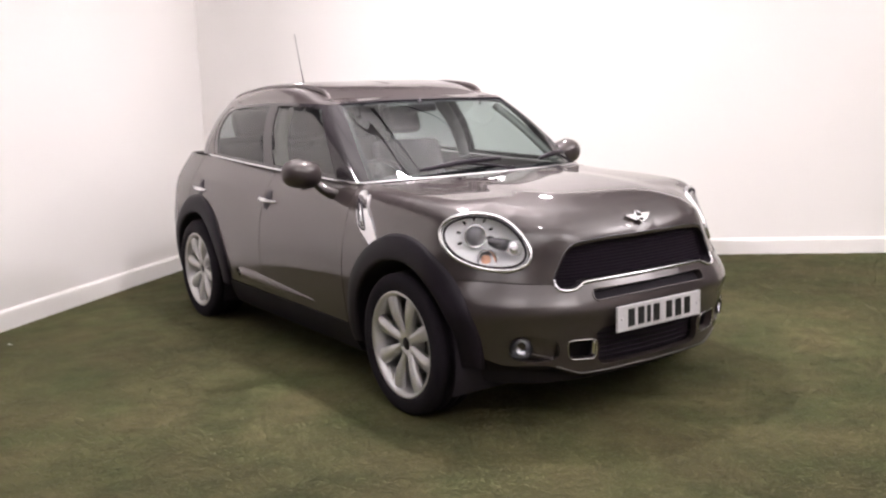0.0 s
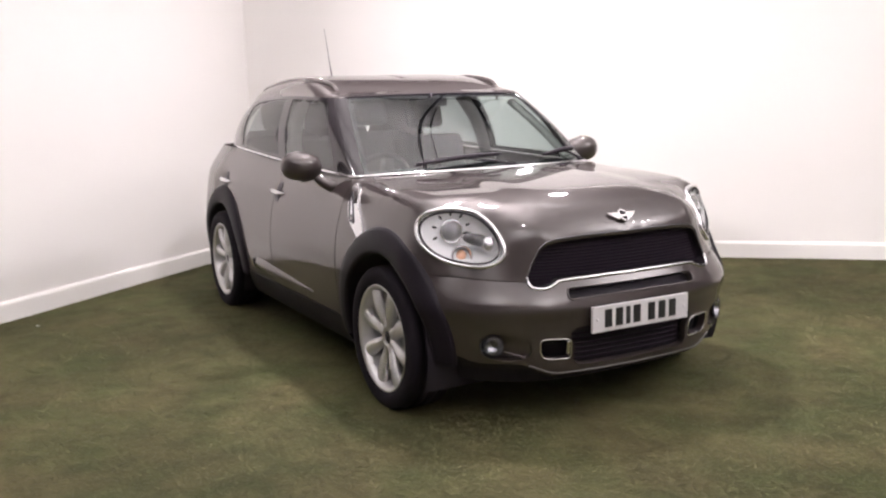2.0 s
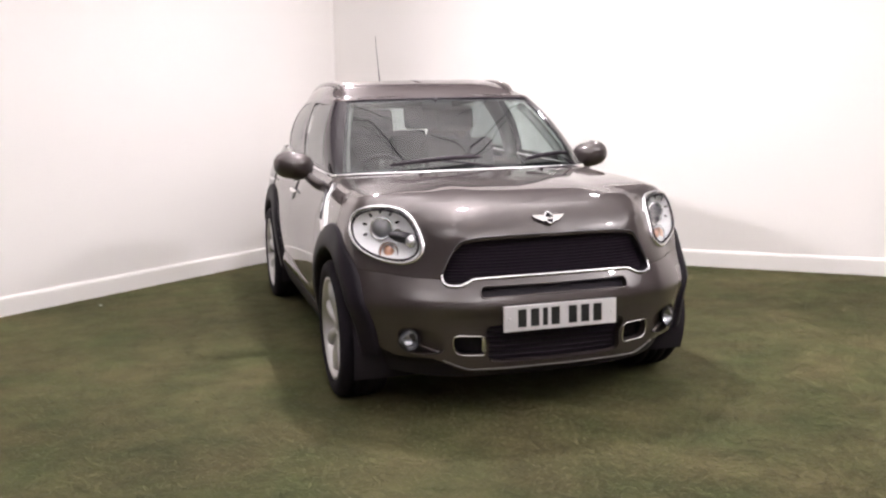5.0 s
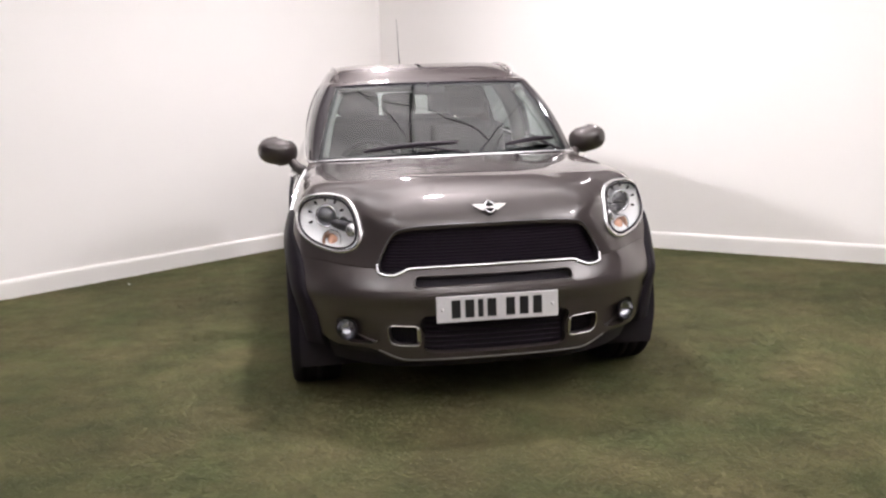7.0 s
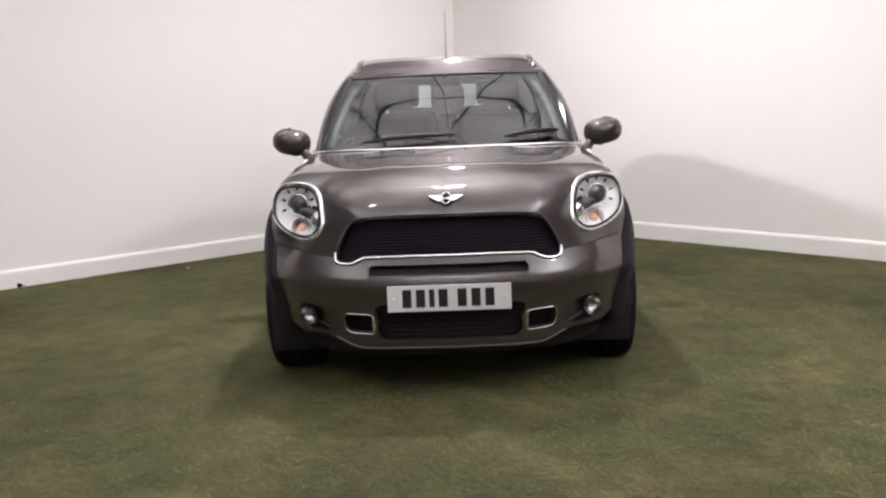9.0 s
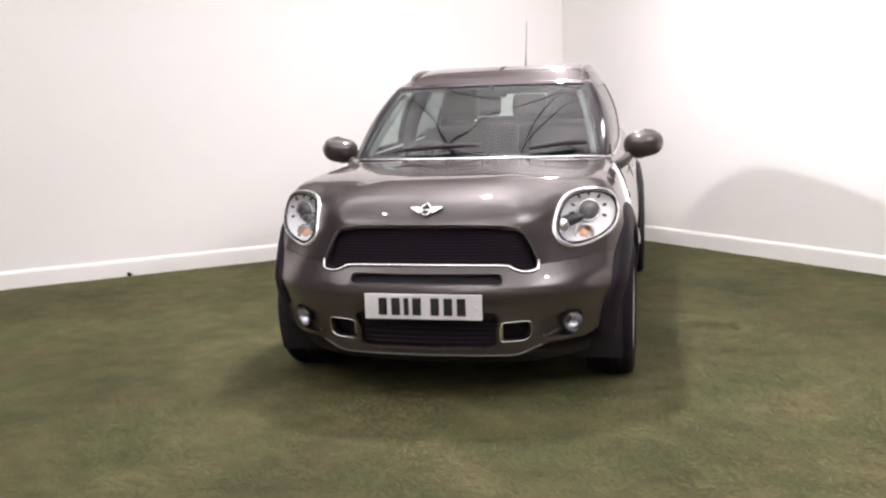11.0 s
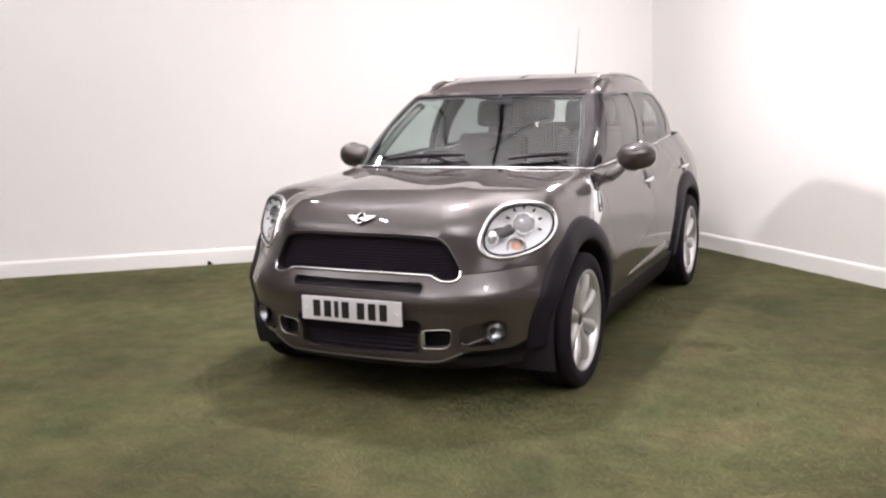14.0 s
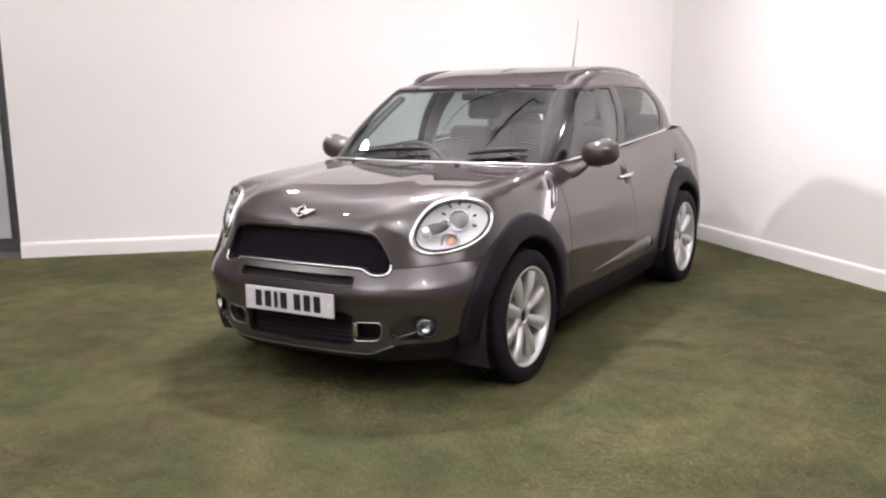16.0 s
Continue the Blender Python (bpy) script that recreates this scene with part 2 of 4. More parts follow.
def lathe(outline, segments=48, axis="x", ends=False):
    """Turn an outline of (along the axis, radius) round an axis."""
    a = np.linspace(0, 2 * math.pi, segments, endpoint=False)
    rows = []
    for u, r in outline:
        c, s = r * np.cos(a), r * np.sin(a)
        k = np.full_like(c, u)
        rows.append(np.stack({"x": (k, c, s), "y": (c, k, s), "z": (c, s, k)}[axis], -1))
    v, f = grid(rows, True)
    if ends:
        f += [tuple(range(segments))[::-1], tuple((len(outline) - 1) * segments + j for j in range(segments))]
    return v, f


def ball(place, size, segments=20, rings=12, power=1.0):
    rows = []
    for e in np.linspace(-math.pi / 2, math.pi / 2, rings):
        a = np.linspace(0, 2 * math.pi, segments, endpoint=False)
        c, s = abs(math.cos(e)) ** power, math.copysign(abs(math.sin(e)) ** power, e)
        rows.append(np.stack([place[0] + size[0] * c * np.cos(a), place[1] + size[1] * c * np.sin(a), np.full_like(a, place[2] + size[2] * s)], -1))
    return grid(rows, True)


def inside(points, loop):
    """Which of the points lie within a closed loop (even-odd)."""
    x, y = points[:, 0], points[:, 1]
    hit = np.zeros(len(points), bool)
    for (ax, ay), (bx, by) in zip(loop, np.roll(loop, -1, axis=0)):
        with np.errstate(divide="ignore", invalid="ignore"):
            hit ^= ((ay > y) != (by > y)) & (x < (bx - ax) * (y - ay) / (by - ay) + ax)
    return hit


def even(loop, step):
    """A closed loop with points at even steps, its corners kept."""
    loop, out = np.asarray(loop, float), []
    for a, b in zip(loop, np.roll(loop, -1, axis=0)):
        n = max(1, int(math.ceil(np.hypot(*(b - a)) / step)))
        out.append(a + (b - a) * np.linspace(0, 1, n, endpoint=False)[:, None])
    return np.vstack(out)


def sheet(outline, holes, shape, step=0.03, flange=0.012, thick=0.0):
    """A panel: the outline less the holes in a flat plane, carried by shape() onto a curved surface, with edges turned in."""
    loops = [even(outline, step)] + [even(h, step * 0.7) for h in holes]
    lo, hi = loops[0].min(0), loops[0].max(0)
    gx, gy = np.meshgrid(np.arange(lo[0] + step / 2, hi[0], step), np.arange(lo[1] + step / 2, hi[1], step))
    gx[1::2] += step / 2
    free = np.stack([gx.ravel(), gy.ravel()], 1)
    keep = inside(free, loops[0])
    for h in loops[1:]:
        keep &= ~inside(free, h)
    border = np.vstack(loops)
    free = free[keep]
    if len(free):
        near = np.sqrt(((free[:, None] - border[None]) ** 2).sum(-1)).min(1) > step * 0.45
        free = free[near]
    edges, base = [], 0
    for l in loops:
        edges += [(base + i, base + (i + 1) % len(l)) for i in range(len(l))]
        base += len(l)
    co, _, fs, *_ = delaunay_2d_cdt([Vector(p) for p in np.vstack([border, free])], edges, [], 0, 1e-5)
    co = np.array([tuple(c) for c in co])
    fs = np.array([f for f in fs if len(f) == 3])
    mid = co[fs].mean(1)
    ok = inside(mid, loops[0])
    for h in loops[1:]:
        ok &= ~inside(mid, h)
    fs = fs[ok]
    used, fs = np.unique(fs, return_inverse=True)
    fs = fs.reshape(-1, 3)
    verts = shape(co[used, 0], co[used, 1])
    n = np.cross(verts[fs[:, 1]] - verts[fs[:, 0]], verts[fs[:, 2]] - verts[fs[:, 0]])
    vn = np.zeros_like(verts)
    for k in range(3):
        np.add.at(vn, fs[:, k], n)
    vn /= np.maximum(np.linalg.norm(vn, axis=1)[:, None], 1e-12)
    v, f = [tuple(p) for p in verts], [tuple(t) for t in fs]
    if flange:
        count = {}
        for a, b, c in fs:
            for e in ((a, b), (b, c), (c, a)):
                count[e] = count.get(e, 0) + 1
        rim = [e for e in count if (e[1], e[0]) not in count]
        outer, inner = {}, {}
        for i in {i for e in rim for i in e}:
            outer[i] = len(v)
            v.append(tuple(verts[i]))
            inner[i] = len(v)
            v.append(tuple(verts[i] - flange * vn[i]))
        f += [(outer[b], outer[a], inner[a], inner[b]) for a, b in rim]
    return v, f


def rounded(points, n=8):
    """A closed smooth loop through the points."""
    p = list(points)
    d = spline([p[-1]] + p + [p[0], p[1]], n)
    return d[n:-n - 1]


def quad(x0, z0, x1, z1, r, n=5):
    """A rectangle with round corners."""
    out = []
    for cx, cz, a0 in ((x1 - r, z1 - r, 0), (x0 + r, z1 - r, 90), (x0 + r, z0 + r, 180), (x1 - r, z0 + r, 270)):
        for a in np.linspace(a0, a0 + 90, n):
            out.append((cx + r * math.cos(radians(a)), cz + r * math.sin(radians(a))))
    return np.array(out)


def mirror_loop(loop):
    return np.asarray(loop)[::-1] * (-1, 1)


def both(piece_of):
    """Both sides of the car: -1 is its right-hand side, +1 its left."""
    for side in (-1, 1):
        piece_of(side)


# ---------------------------------------------------------------- room
CORNER = Vector((0.06, 4.76))
LEFT_END, RIGHT_END = Vector((-4.565, 1.044)), Vector((6.2, -0.9))
TURF, WALL_TOP = 0.018, 2.62
HALL = (-8.0, -9.0, 8.0, 6.6)


def along_wall(a, b, lo, hi, depth, base):
    """A slab that stands on the line from a to b, its face on the line, with its thickness behind it."""
    u = (b - a).normalized()
    back = Vector((-u.y, u.x))
    if (back @ (Vector((0, 0)) - a)) > 0:
        back = -back
    pts = [a, b, b + back * depth, a + back * depth]
    v = [(p.x, p.y, z) for z in (lo, hi) for p in pts]
    return v, [(0, 1, 2, 3), (7, 6, 5, 4), (0, 4, 5, 1), (1, 5, 6, 2), (2, 6, 7, 3), (3, 7, 4, 0)]


def setting(name, piece, mat, label, soft=False):
    return tagged(new(name, mesh_of(name, *piece, mat, soft)), label, kind="structure")


setting("floor", box(HALL[0], HALL[1], -0.2, HALL[2], HALL[3], 0.0), CONCRETE, "grey concrete hall floor under the turf")
setting("wall_left", along_wall(CORNER, LEFT_END, 0, WALL_TOP, 0.12, 0), WALL, "white painted studio wall panel")
setting("wall_right", along_wall(CORNER, RIGHT_END, 0, WALL_TOP, 0.12, 0), WALL, "white painted studio wall panel with soft shadow")


def skirting(a, b, name):
    """A board with a rounded top edge along the foot of a wall."""
    u = (b - a).normalized()
    face = Vector((u.y, -u.x))
    if face @ (Vector((0, 0)) - a) < 0:
        face = -face
    section = [(0, 0.0), (0.020, 0.0), (0.020, 0.125), (0.017, 0.138), (0.010, 0.147), (0.003, 0.150), (0, 0.150)]
    rows = [[(p.x + face.x * d, p.y + face.y * d, z) for d, z in section] for p in (a + u * 0.02, b)]
    v, f = grid(rows)
    f += [tuple(range(7)), tuple(range(13, 6, -1))]
    return setting(name, (v, f), SKIRTING, "white gloss skirting board at the foot of the wall")


skirting(CORNER, LEFT_END, "baseboard_left")
skirting(CORNER, RIGHT_END, "baseboard_right")

# beyond the end of the left wall: a dark partition with a pale door leaf, standing back
u = (LEFT_END - CORNER).normalized()
back = Vector((u.y, -u.x)) if Vector((u.y, -u.x)) @ LEFT_END > 0 else Vector((-u.y, u.x))
if back @ (CORNER - Vector((0, 0))) < 0:
    back = -back
P0 = LEFT_END + back * 0.45 - u * 0.3
setting("wall_dark", along_wall(P0, P0 + u * 3.6, 0, 3.0, 0.08, 0), PARTITION, "dark grey sheet partition beside the studio wall")
D0 = P0 + u * 0.50 - back * 0.03
door = tagged(new("door_1", mesh_of("door_1", *along_wall(D0, D0 + u * 0.95, 0.13, 2.15, 0.03, 0), BOARD, False)), "pale grey door leaf in the dark partition", kind="structure")

# the rest of the hall, unseen: pale south wall bounces fill, dark walls keep reflections low
for name, (x0, y0, x1, y1) in {"wall_south": (HALL[0], HALL[1] - 0.2, HALL[2], HALL[1]), "wall_north": (HALL[0], HALL[3], HALL[2], HALL[3] + 0.2),
                               "wall_west": (HALL[0] - 0.2, HALL[1], HALL[0], HALL[3]), "wall_east": (HALL[2], HALL[1], HALL[2] + 0.2, HALL[3])}.items():
    pale = name == "wall_south"
    setting(name, box(x0, y0, 0, x1, y1, ROOF), BOUNCE_WALL if pale else HALL_WALL, "unseen pale hall wall that bounces fill light" if pale else "unseen dark grey hall wall that keeps reflections dark")
setting("ceiling", box(HALL[0], HALL[1], ROOF, HALL[2], HALL[3], ROOF + 0.15), CEILING, "pale lined hall ceiling above added dark bars")

# dark straight and bowed bars added under the ceiling, to give the windscreen its mirrored lines
def ceiling_bar(line, w, label):
    line = np.array(line, float)
    along = np.gradient(line, axis=0)
    n = np.stack([-along[:, 1], along[:, 0]], 1) / np.hypot(*along.T)[:, None] * w / 2
    rows = []
    for p, d in zip(line, n):
        (ax, ay), (bx, by) = p - d, p + d
        rows.append([(ax, ay, ROOF - 0.04), (bx, by, ROOF - 0.04), (bx, by, ROOF - 0.004), (ax, ay, ROOF - 0.004)])
    v, f = grid(rows, True)
    k = len(v)
    tagged(new("reflection_bar", mesh_of("reflection_bar", v, f + [(3, 2, 1, 0), (k - 4, k - 3, k - 2, k - 1)], BEAM, False)), label, "beam", "ceiling ribs")


for a, b, w in (((0.21, 0.9), (-0.20, 5.2), 0.024), ((0.06, 2.0), (0.62, 5.0), 0.034), ((0.30, 0.5), (3.2, 5.2), 0.040),
                ((0.85, 0.75), (2.6, 4.1), 0.02), ((-1.02, 1.3), (-2.0, 4.4), 0.034)):
    ceiling_bar([a, b], w, "thin dark bar added for a line mirrored in the windscreen")
for apex, turn, reach, depth in (((-0.10, 3.80), 4, 1.45, 1.45), ((-2.50, 4.65), 38, 1.15, 1.5), ((3.00, 4.65), -30, 0.85, 1.1)):
    out, side = Vector((-math.sin(radians(turn)), math.cos(radians(turn)))), Vector((math.cos(radians(turn)), math.sin(radians(turn))))
    ceiling_bar([Vector(apex) - out * depth * q * q + side * reach * q for q in np.linspace(-1, 1, 25)], 0.028, "bowed dark bar added for an arc mirrored in the windscreen")

# lamp bodies at the lights
for x, y, watts, size in CEILING_LAMPS:
    lamp = thing("ceiling_lamp", "unseen round ceiling lamp in a grey housing, lit", "lamp", (x, y, LAMP_Z + 0.02), "ceiling lamps")
    r = size / 2
    part("housing", lathe([(0.10, 0.02), (0.10, r + 0.02), (0.0, r + 0.03), (0.0, r + 0.008), (0.03, r)], 24, "z"), LAMP_BODY, lamp)
    part("hanger", tube([(0, 0, 0.09), (0, 0, ROOF - LAMP_Z - 0.02)], 0.010, 6, 1.0, (0, 1, 0)), LAMP_BODY, lamp)
for place, target, watts, size, spread in FLOODS:
    lamp = thing("floodlight", "floodlight with a grey housing on the wall top, lit", "lamp", place, "floodlights")
    m = look((0, 0, 0), Vector(target) - Vector(place))
    part("housing", moved(lathe([(-0.01, size / 2 + 0.03), (0.02, size / 2 + 0.03), (0.10, size / 2), (0.13, 0.03), (0.13, 0.001)], 24, "z"), m), LAMP_BODY, lamp)
    # bowl for the added upward fill light
    part("fill_bowl", lathe([(0.14, 0.03), (0.16, 0.13), (0.21, 0.17), (0.215, 0.17)], 24, "z"), LAMP_BODY, lamp)
    part("hanger", tube([(0, 0.02, 0.10), (0, 0.20, 0.16), (0, 0.22, 0.4), (0, 0.22, ROOF - place[2])], 0.012, 6, 1.0, (1, 0, 0)), LAMP_BODY, lamp)
# bodies for the fill lamps, which stand out of view
for x, y, watts in FILL_LAMPS:
    lamp = thing("fill_uplighter", "unseen fill lamp on a stand, added to light the ceiling", "lamp", (x, y, 0), "uplighters")
    part("bowl", lathe([(2.5, 0.05), (2.55, 0.2), (2.66, 0.28), (2.68, 0.28)], 24, "z"), LAMP_BODY, lamp)
    part("stand", join(tube([(0, 0, 0.02), (0, 0, 2.52)], 0.025, 8, 1.0, (0, 1, 0)), lathe([(0.0, 0.001), (0.0, 0.2), (0.025, 0.2), (0.03, 0.001)], 24, "z")), LAMP_BODY, lamp)

# artificial grass
turf_outline = [CORNER, LEFT_END + (LEFT_END - CORNER) * 0.01, Vector((-5.0, 0.75)), Vector((-5.6, -8.0)), Vector((6.8, -8.0)), RIGHT_END]
v = [(p.x, p.y, z) for z in (0.002, TURF - 0.0062) for p in turf_outline]
k = len(turf_outline)
turf = setting("ground", (v, [tuple(range(k, 2 * k))[::-1]] + [(i, i + k, (i + 1) % k + k, (i + 1) % k) for i in range(k)]), TURF_BASE, "olive green artificial turf laid on the floor")


def blades(count, seed, region, height):
    """Short bent strands of yarn, thick in tufts, joined into one mesh."""
    rng = np.random.default_rng(seed)
    loop = np.array([(p.x, p.y) for p in turf_outline])
    x0, y0, x1, y1 = region
    p = np.stack([rng.uniform(x0, x1, count), rng.uniform(y0, y1, count)], 1)
    p = p[inside(p, loop)]
    n = len(p)
    a = np.where(rng.random(n) < 0.7, rng.normal(math.pi, 0.9, n), rng.uniform(0, 2 * math.pi, n))
    h = height * rng.uniform(0.65, 1.0, n)
    lean = rng.uniform(2.6, 5.0, n) * h
    w = rng.uniform(0.0026, 0.0050, n)
    d = np.stack([np.cos(a), np.sin(a)], 1)
    turn = a + rng.uniform(0.6, 2.4, n)
    s = np.stack([np.cos(turn), np.sin(turn)], 1) * w[:, None]
    z0 = np.full(n, TURF - 0.0105)
    low1, low2 = np.c_[p - s, z0], np.c_[p + s, z0]
    mid1, mid2 = np.c_[p - s * 0.8 + d * lean[:, None] * 0.4, z0 + h * 0.7], np.c_[p + s * 0.8 + d * lean[:, None] * 0.4, z0 + h * 0.7]
    tip = np.c_[p + d * lean[:, None], z0 + h]
    verts = np.stack([low1, low2, mid2, mid1, tip], 1).reshape(-1, 3)
    base = np.arange(n)[:, None] * 5
    tris = np.concatenate([base + np.array([0, 1, 2]), base + np.array([0, 2, 3]), base + np.array([3, 2, 4])])
    me = bpy.data.meshes.new("grass")
    me.vertices.add(len(verts))
    me.vertices.foreach_set("co", verts.astype(np.float32).ravel())
    me.loops.add(tris.size)
    me.loops.foreach_set("vertex_index", tris.astype(np.int32).ravel())
    me.polygons.add(len(tris))
    me.polygons.foreach_set("loop_start", np.arange(0, tris.size, 3, dtype=np.int32))
    me.polygons.foreach_set("loop_total", np.full(len(tris), 3, dtype=np.int32))
    me.update(calc_edges=True)
    me.materials.append(BLADE)
    return tagged(new("grass", me), "short olive green artificial grass blades", "artificial grass", kind="stuff")


blades(620000, 3, (-4.8, -3.2, 4.6, 4.8), 0.0125)


# a dark cable plug against the skirting and a scrap of pale lint on the turf
u = (LEFT_END - CORNER).normalized()
face = Vector((u.y, -u.x)) if Vector((u.y, -u.x)) @ CORNER < 0 else Vector((-u.y, u.x))
spot = CORNER + u * (Vector((-3.21, 2.13)) - CORNER).dot(u) + face * 0.055
plug = thing("plug", "small black rubber plug lying by the skirting board", "plug", (spot.x, spot.y, TURF))
part("plug_body", ball((0, 0, 0.018), (0.018, 0.014, 0.016), 14, 10, 0.8), RUBBER, plug)
part("plug_stub", tube([(0.012, 0, 0.018), (0.026, 0.003, 0.014), (0.036, 0.008, 0.010)], 0.004, 8), RUBBER, plug)
rng = np.random.default_rng(8)
lint = thing("lint", "scrap of pale lint lying on the turf", "lint", (-2.08, 2.60, TURF + 0.008))
curl = np.cumsum(rng.normal(0, 0.005, (14, 3)) * (1, 1, 0.25), axis=0)
curl[:, 2] = np.abs(curl[:, 2])
part("thread", tube(curl - curl.mean(0) * (1, 1, 0), 0.0022, 6), SPECK, lint)


# ---------------------------------------------------------------- car surfaces
def spline(points, n=40):
    """A dense smooth line through the points (Catmull-Rom, centripetal enough for gentle curves)."""
    p = np.array(points, float)
    p = np.vstack([2 * p[0] - p[1], p, 2 * p[-1] - p[-2]])
    t = np.linspace(0, 1, n, endpoint=False)[:, None]
    out = []
    for a, b, c, d in zip(p, p[1:], p[2:], p[3:]):
        out.append(0.5 * (2 * b + (c - a) * t + (2 * a - 5 * b + 4 * c - d) * t ** 2 + (3 * b - a - 3 * c + d) * t ** 3))
    return np.vstack(out + [p[-2][None]])


def profile(*pairs):
    """A smooth function of one variable through (key, value) pairs."""
    d = spline(pairs, 24)
    return lambda v: np.interp(v, d[:, 0], d[:, 1])


def smooth(lo, hi, v):
    t = np.clip((np.asarray(v, float) - lo) / (hi - lo), 0, 1)
    return t * t * (3 - 2 * t)


# half plan of the lower body at its widest, from the nose round the corner and along the side to the tail
PLAN = spline([(0, -0.765), (0.25, -0.752), (0.45, -0.712), (0.615, -0.628), (0.742, -0.50), (0.832, -0.34), (0.854, -0.1),
               (0.858, 0.2), (0.85, 0.8), (0.85, 1.4), (0.845, 2.0), (0.838, 2.6), (0.830, 2.95), (0.78, 3.2), (0.57, 3.33), (0, 3.36)])
PLAN[0, 0] = 0
ARC = np.r_[0, np.cumsum(np.hypot(*np.diff(PLAN, axis=0).T))]
TANGENT = np.gradient(PLAN, ARC, axis=0)
NORMAL = np.stack([TANGENT[:, 1], -TANGENT[:, 0]], 1) / np.hypot(*TANGENT.T)[:, None]
LENGTH = ARC[-1]
_side = PLAN[:, 0] > 0.7
s_of_y = lambda y: np.interp(y, PLAN[_side, 1], ARC[_side])

IN_FRONT = profile((0.15, 0.12), (0.22, 0.060), (0.265, 0.040), (0.33, 0.032), (0.43, 0.022), (0.50, 0.012), (0.53, -0.006), (0.55, -0.002), (0.58, 0.012), (0.61, 0.029),
                   (0.645, 0.050), (0.66, 0.058), (0.72, 0.066), (0.80, 0.075), (0.86, 0.095), (0.90, 0.125), (0.94, 0.19), (1.0, 0.32))
IN_CORNER = profile((0.15, 0.12), (0.25, 0.060), (0.33, 0.038), (0.43, 0.022), (0.50, 0.004), (0.525, -0.002), (0.54, -0.003), (0.57, 0.006), (0.60, 0.021), (0.63, 0.040), (0.66, 0.060), (0.69, 0.073),
                    (0.75, 0.100), (0.85, 0.143), (0.91, 0.174), (0.95, 0.200), (1.0, 0.26))
IN_SIDE = profile((0.15, 0.10), (0.22, 0.056), (0.30, 0.026), (0.40, 0.010), (0.50, 0.000), (0.59, -0.005), (0.68, 0.000), (0.77, 0.014), (0.85, 0.034), (0.92, 0.060),
                  (0.97, 0.088), (1.01, 0.115), (1.06, 0.15), (1.12, 0.19))


def skin(s, z, out=0.0):
    """Lower body: s runs round the plan from the nose (negative on the right-hand side of the car), z is the height."""
    s, z = np.broadcast_arrays(np.asarray(s, float), np.asarray(z, float))
    a = np.abs(s)
    x, y = np.interp(a, ARC, PLAN[:, 0]), np.interp(a, ARC, PLAN[:, 1])
    nx, ny = np.interp(a, ARC, NORMAL[:, 0]), np.interp(a, ARC, NORMAL[:, 1])
    front = 1 - smooth(0.38, 0.76, a)
    side = smooth(0.78, 1.14, a)
    haunch = 0.022 * smooth(2.85, 3.75, a) * smooth(0.72, 0.98, z)
    d = front * IN_FRONT(z) + side * IN_SIDE(z) + (1 - front - side) * IN_CORNER(z) - haunch - out
    return np.stack([np.where(s < 0, -1, 1) * (x - d * nx), y - d * ny, z], -1)

BELT = spline([(0, 0.33, 1.04), (0.30, 0.36, 1.038), (0.55, 0.435, 1.034), (0.70, 0.535, 1.026), (0.735, 0.70, 1.035), (0.737, 1.15, 1.048),
               (0.73, 1.6, 1.062), (0.716, 2.05, 1.078), (0.695, 2.5, 1.095), (0.645, 2.9, 1.105), (0.47, 3.13, 1.11), (0, 3.2, 1.11)])
EDGE = spline([(0, 1.14, 1.444), (0.22, 1.13, 1.443), (0.42, 1.10, 1.440), (0.548, 1.065, 1.436), (0.594, 1.15, 1.437), (0.610, 1.4, 1.448),
               (0.607, 1.72, 1.453), (0.592, 2.1, 1.445), (0.562, 2.5, 1.425), (0.515, 2.75, 1.41), (0.38, 2.93, 1.40), (0, 3.0, 1.40)])
KNOTS = np.linspace(0, 11, len(BELT))
BELT[0, 0] = BELT[-1, 0] = EDGE[0, 0] = EDGE[-1, 0] = 0
_flank = (BELT[:, 0] > 0.6) & (BELT[:, 1] > 0.45)
belt_z = lambda y: np.interp(y, BELT[_flank, 1], BELT[_flank, 2])


def house(k, v, out=0.0):
    """The glasshouse: k runs round it from the middle of the windscreen, v from the waist (0) to the roof edge (1)."""
    k, v = np.broadcast_arrays(np.asarray(k, float), np.asarray(v, float))
    a = np.abs(k)
    lo = np.stack([np.interp(a, KNOTS, BELT[:, i]) for i in range(3)], -1)
    hi = np.stack([np.interp(a, KNOTS, EDGE[:, i]) for i in range(3)], -1)
    e = 0.03
    ahead = np.stack([np.interp(np.clip(a + e, 0, 11), KNOTS, BELT[:, i]) - np.interp(np.clip(a - e, 0, 11), KNOTS, BELT[:, i]) for i in range(2)], -1)
    ahead /= np.linalg.norm(ahead, axis=-1)[..., None]
    rise = hi - lo
    n = np.cross(np.concatenate([ahead, np.zeros_like(ahead[..., :1])], -1), rise)
    n /= np.linalg.norm(n, axis=-1)[..., None]
    p = lo + rise * v[..., None] + n * ((0.022 + 0.014 * smooth(3.0, 4.2, a) * (1 - smooth(8.0, 9.5, a))) * 4 * v * (1 - v) + out)[..., None]
    p[..., 0] *= np.where(k < 0, -1, 1)
    return p


TOP = profile((0, 0.895), (0.25, 0.90), (0.5, 0.920), (0.7, 0.942), (0.95, 0.964), (1.3, 0.992), (1.6, 1.003), (1.85, 1.02), (2.2, 1.03))
RING = np.linspace(-1.855, 1.855, 260)
BRIM = skin(RING, TOP(np.abs(RING)))
_half = BRIM[130:]
brim_x = lambda y: np.interp(y, _half[:, 1], _half[:, 0])
brim_z = lambda y: np.interp(y, _half[:, 1], _half[:, 2])
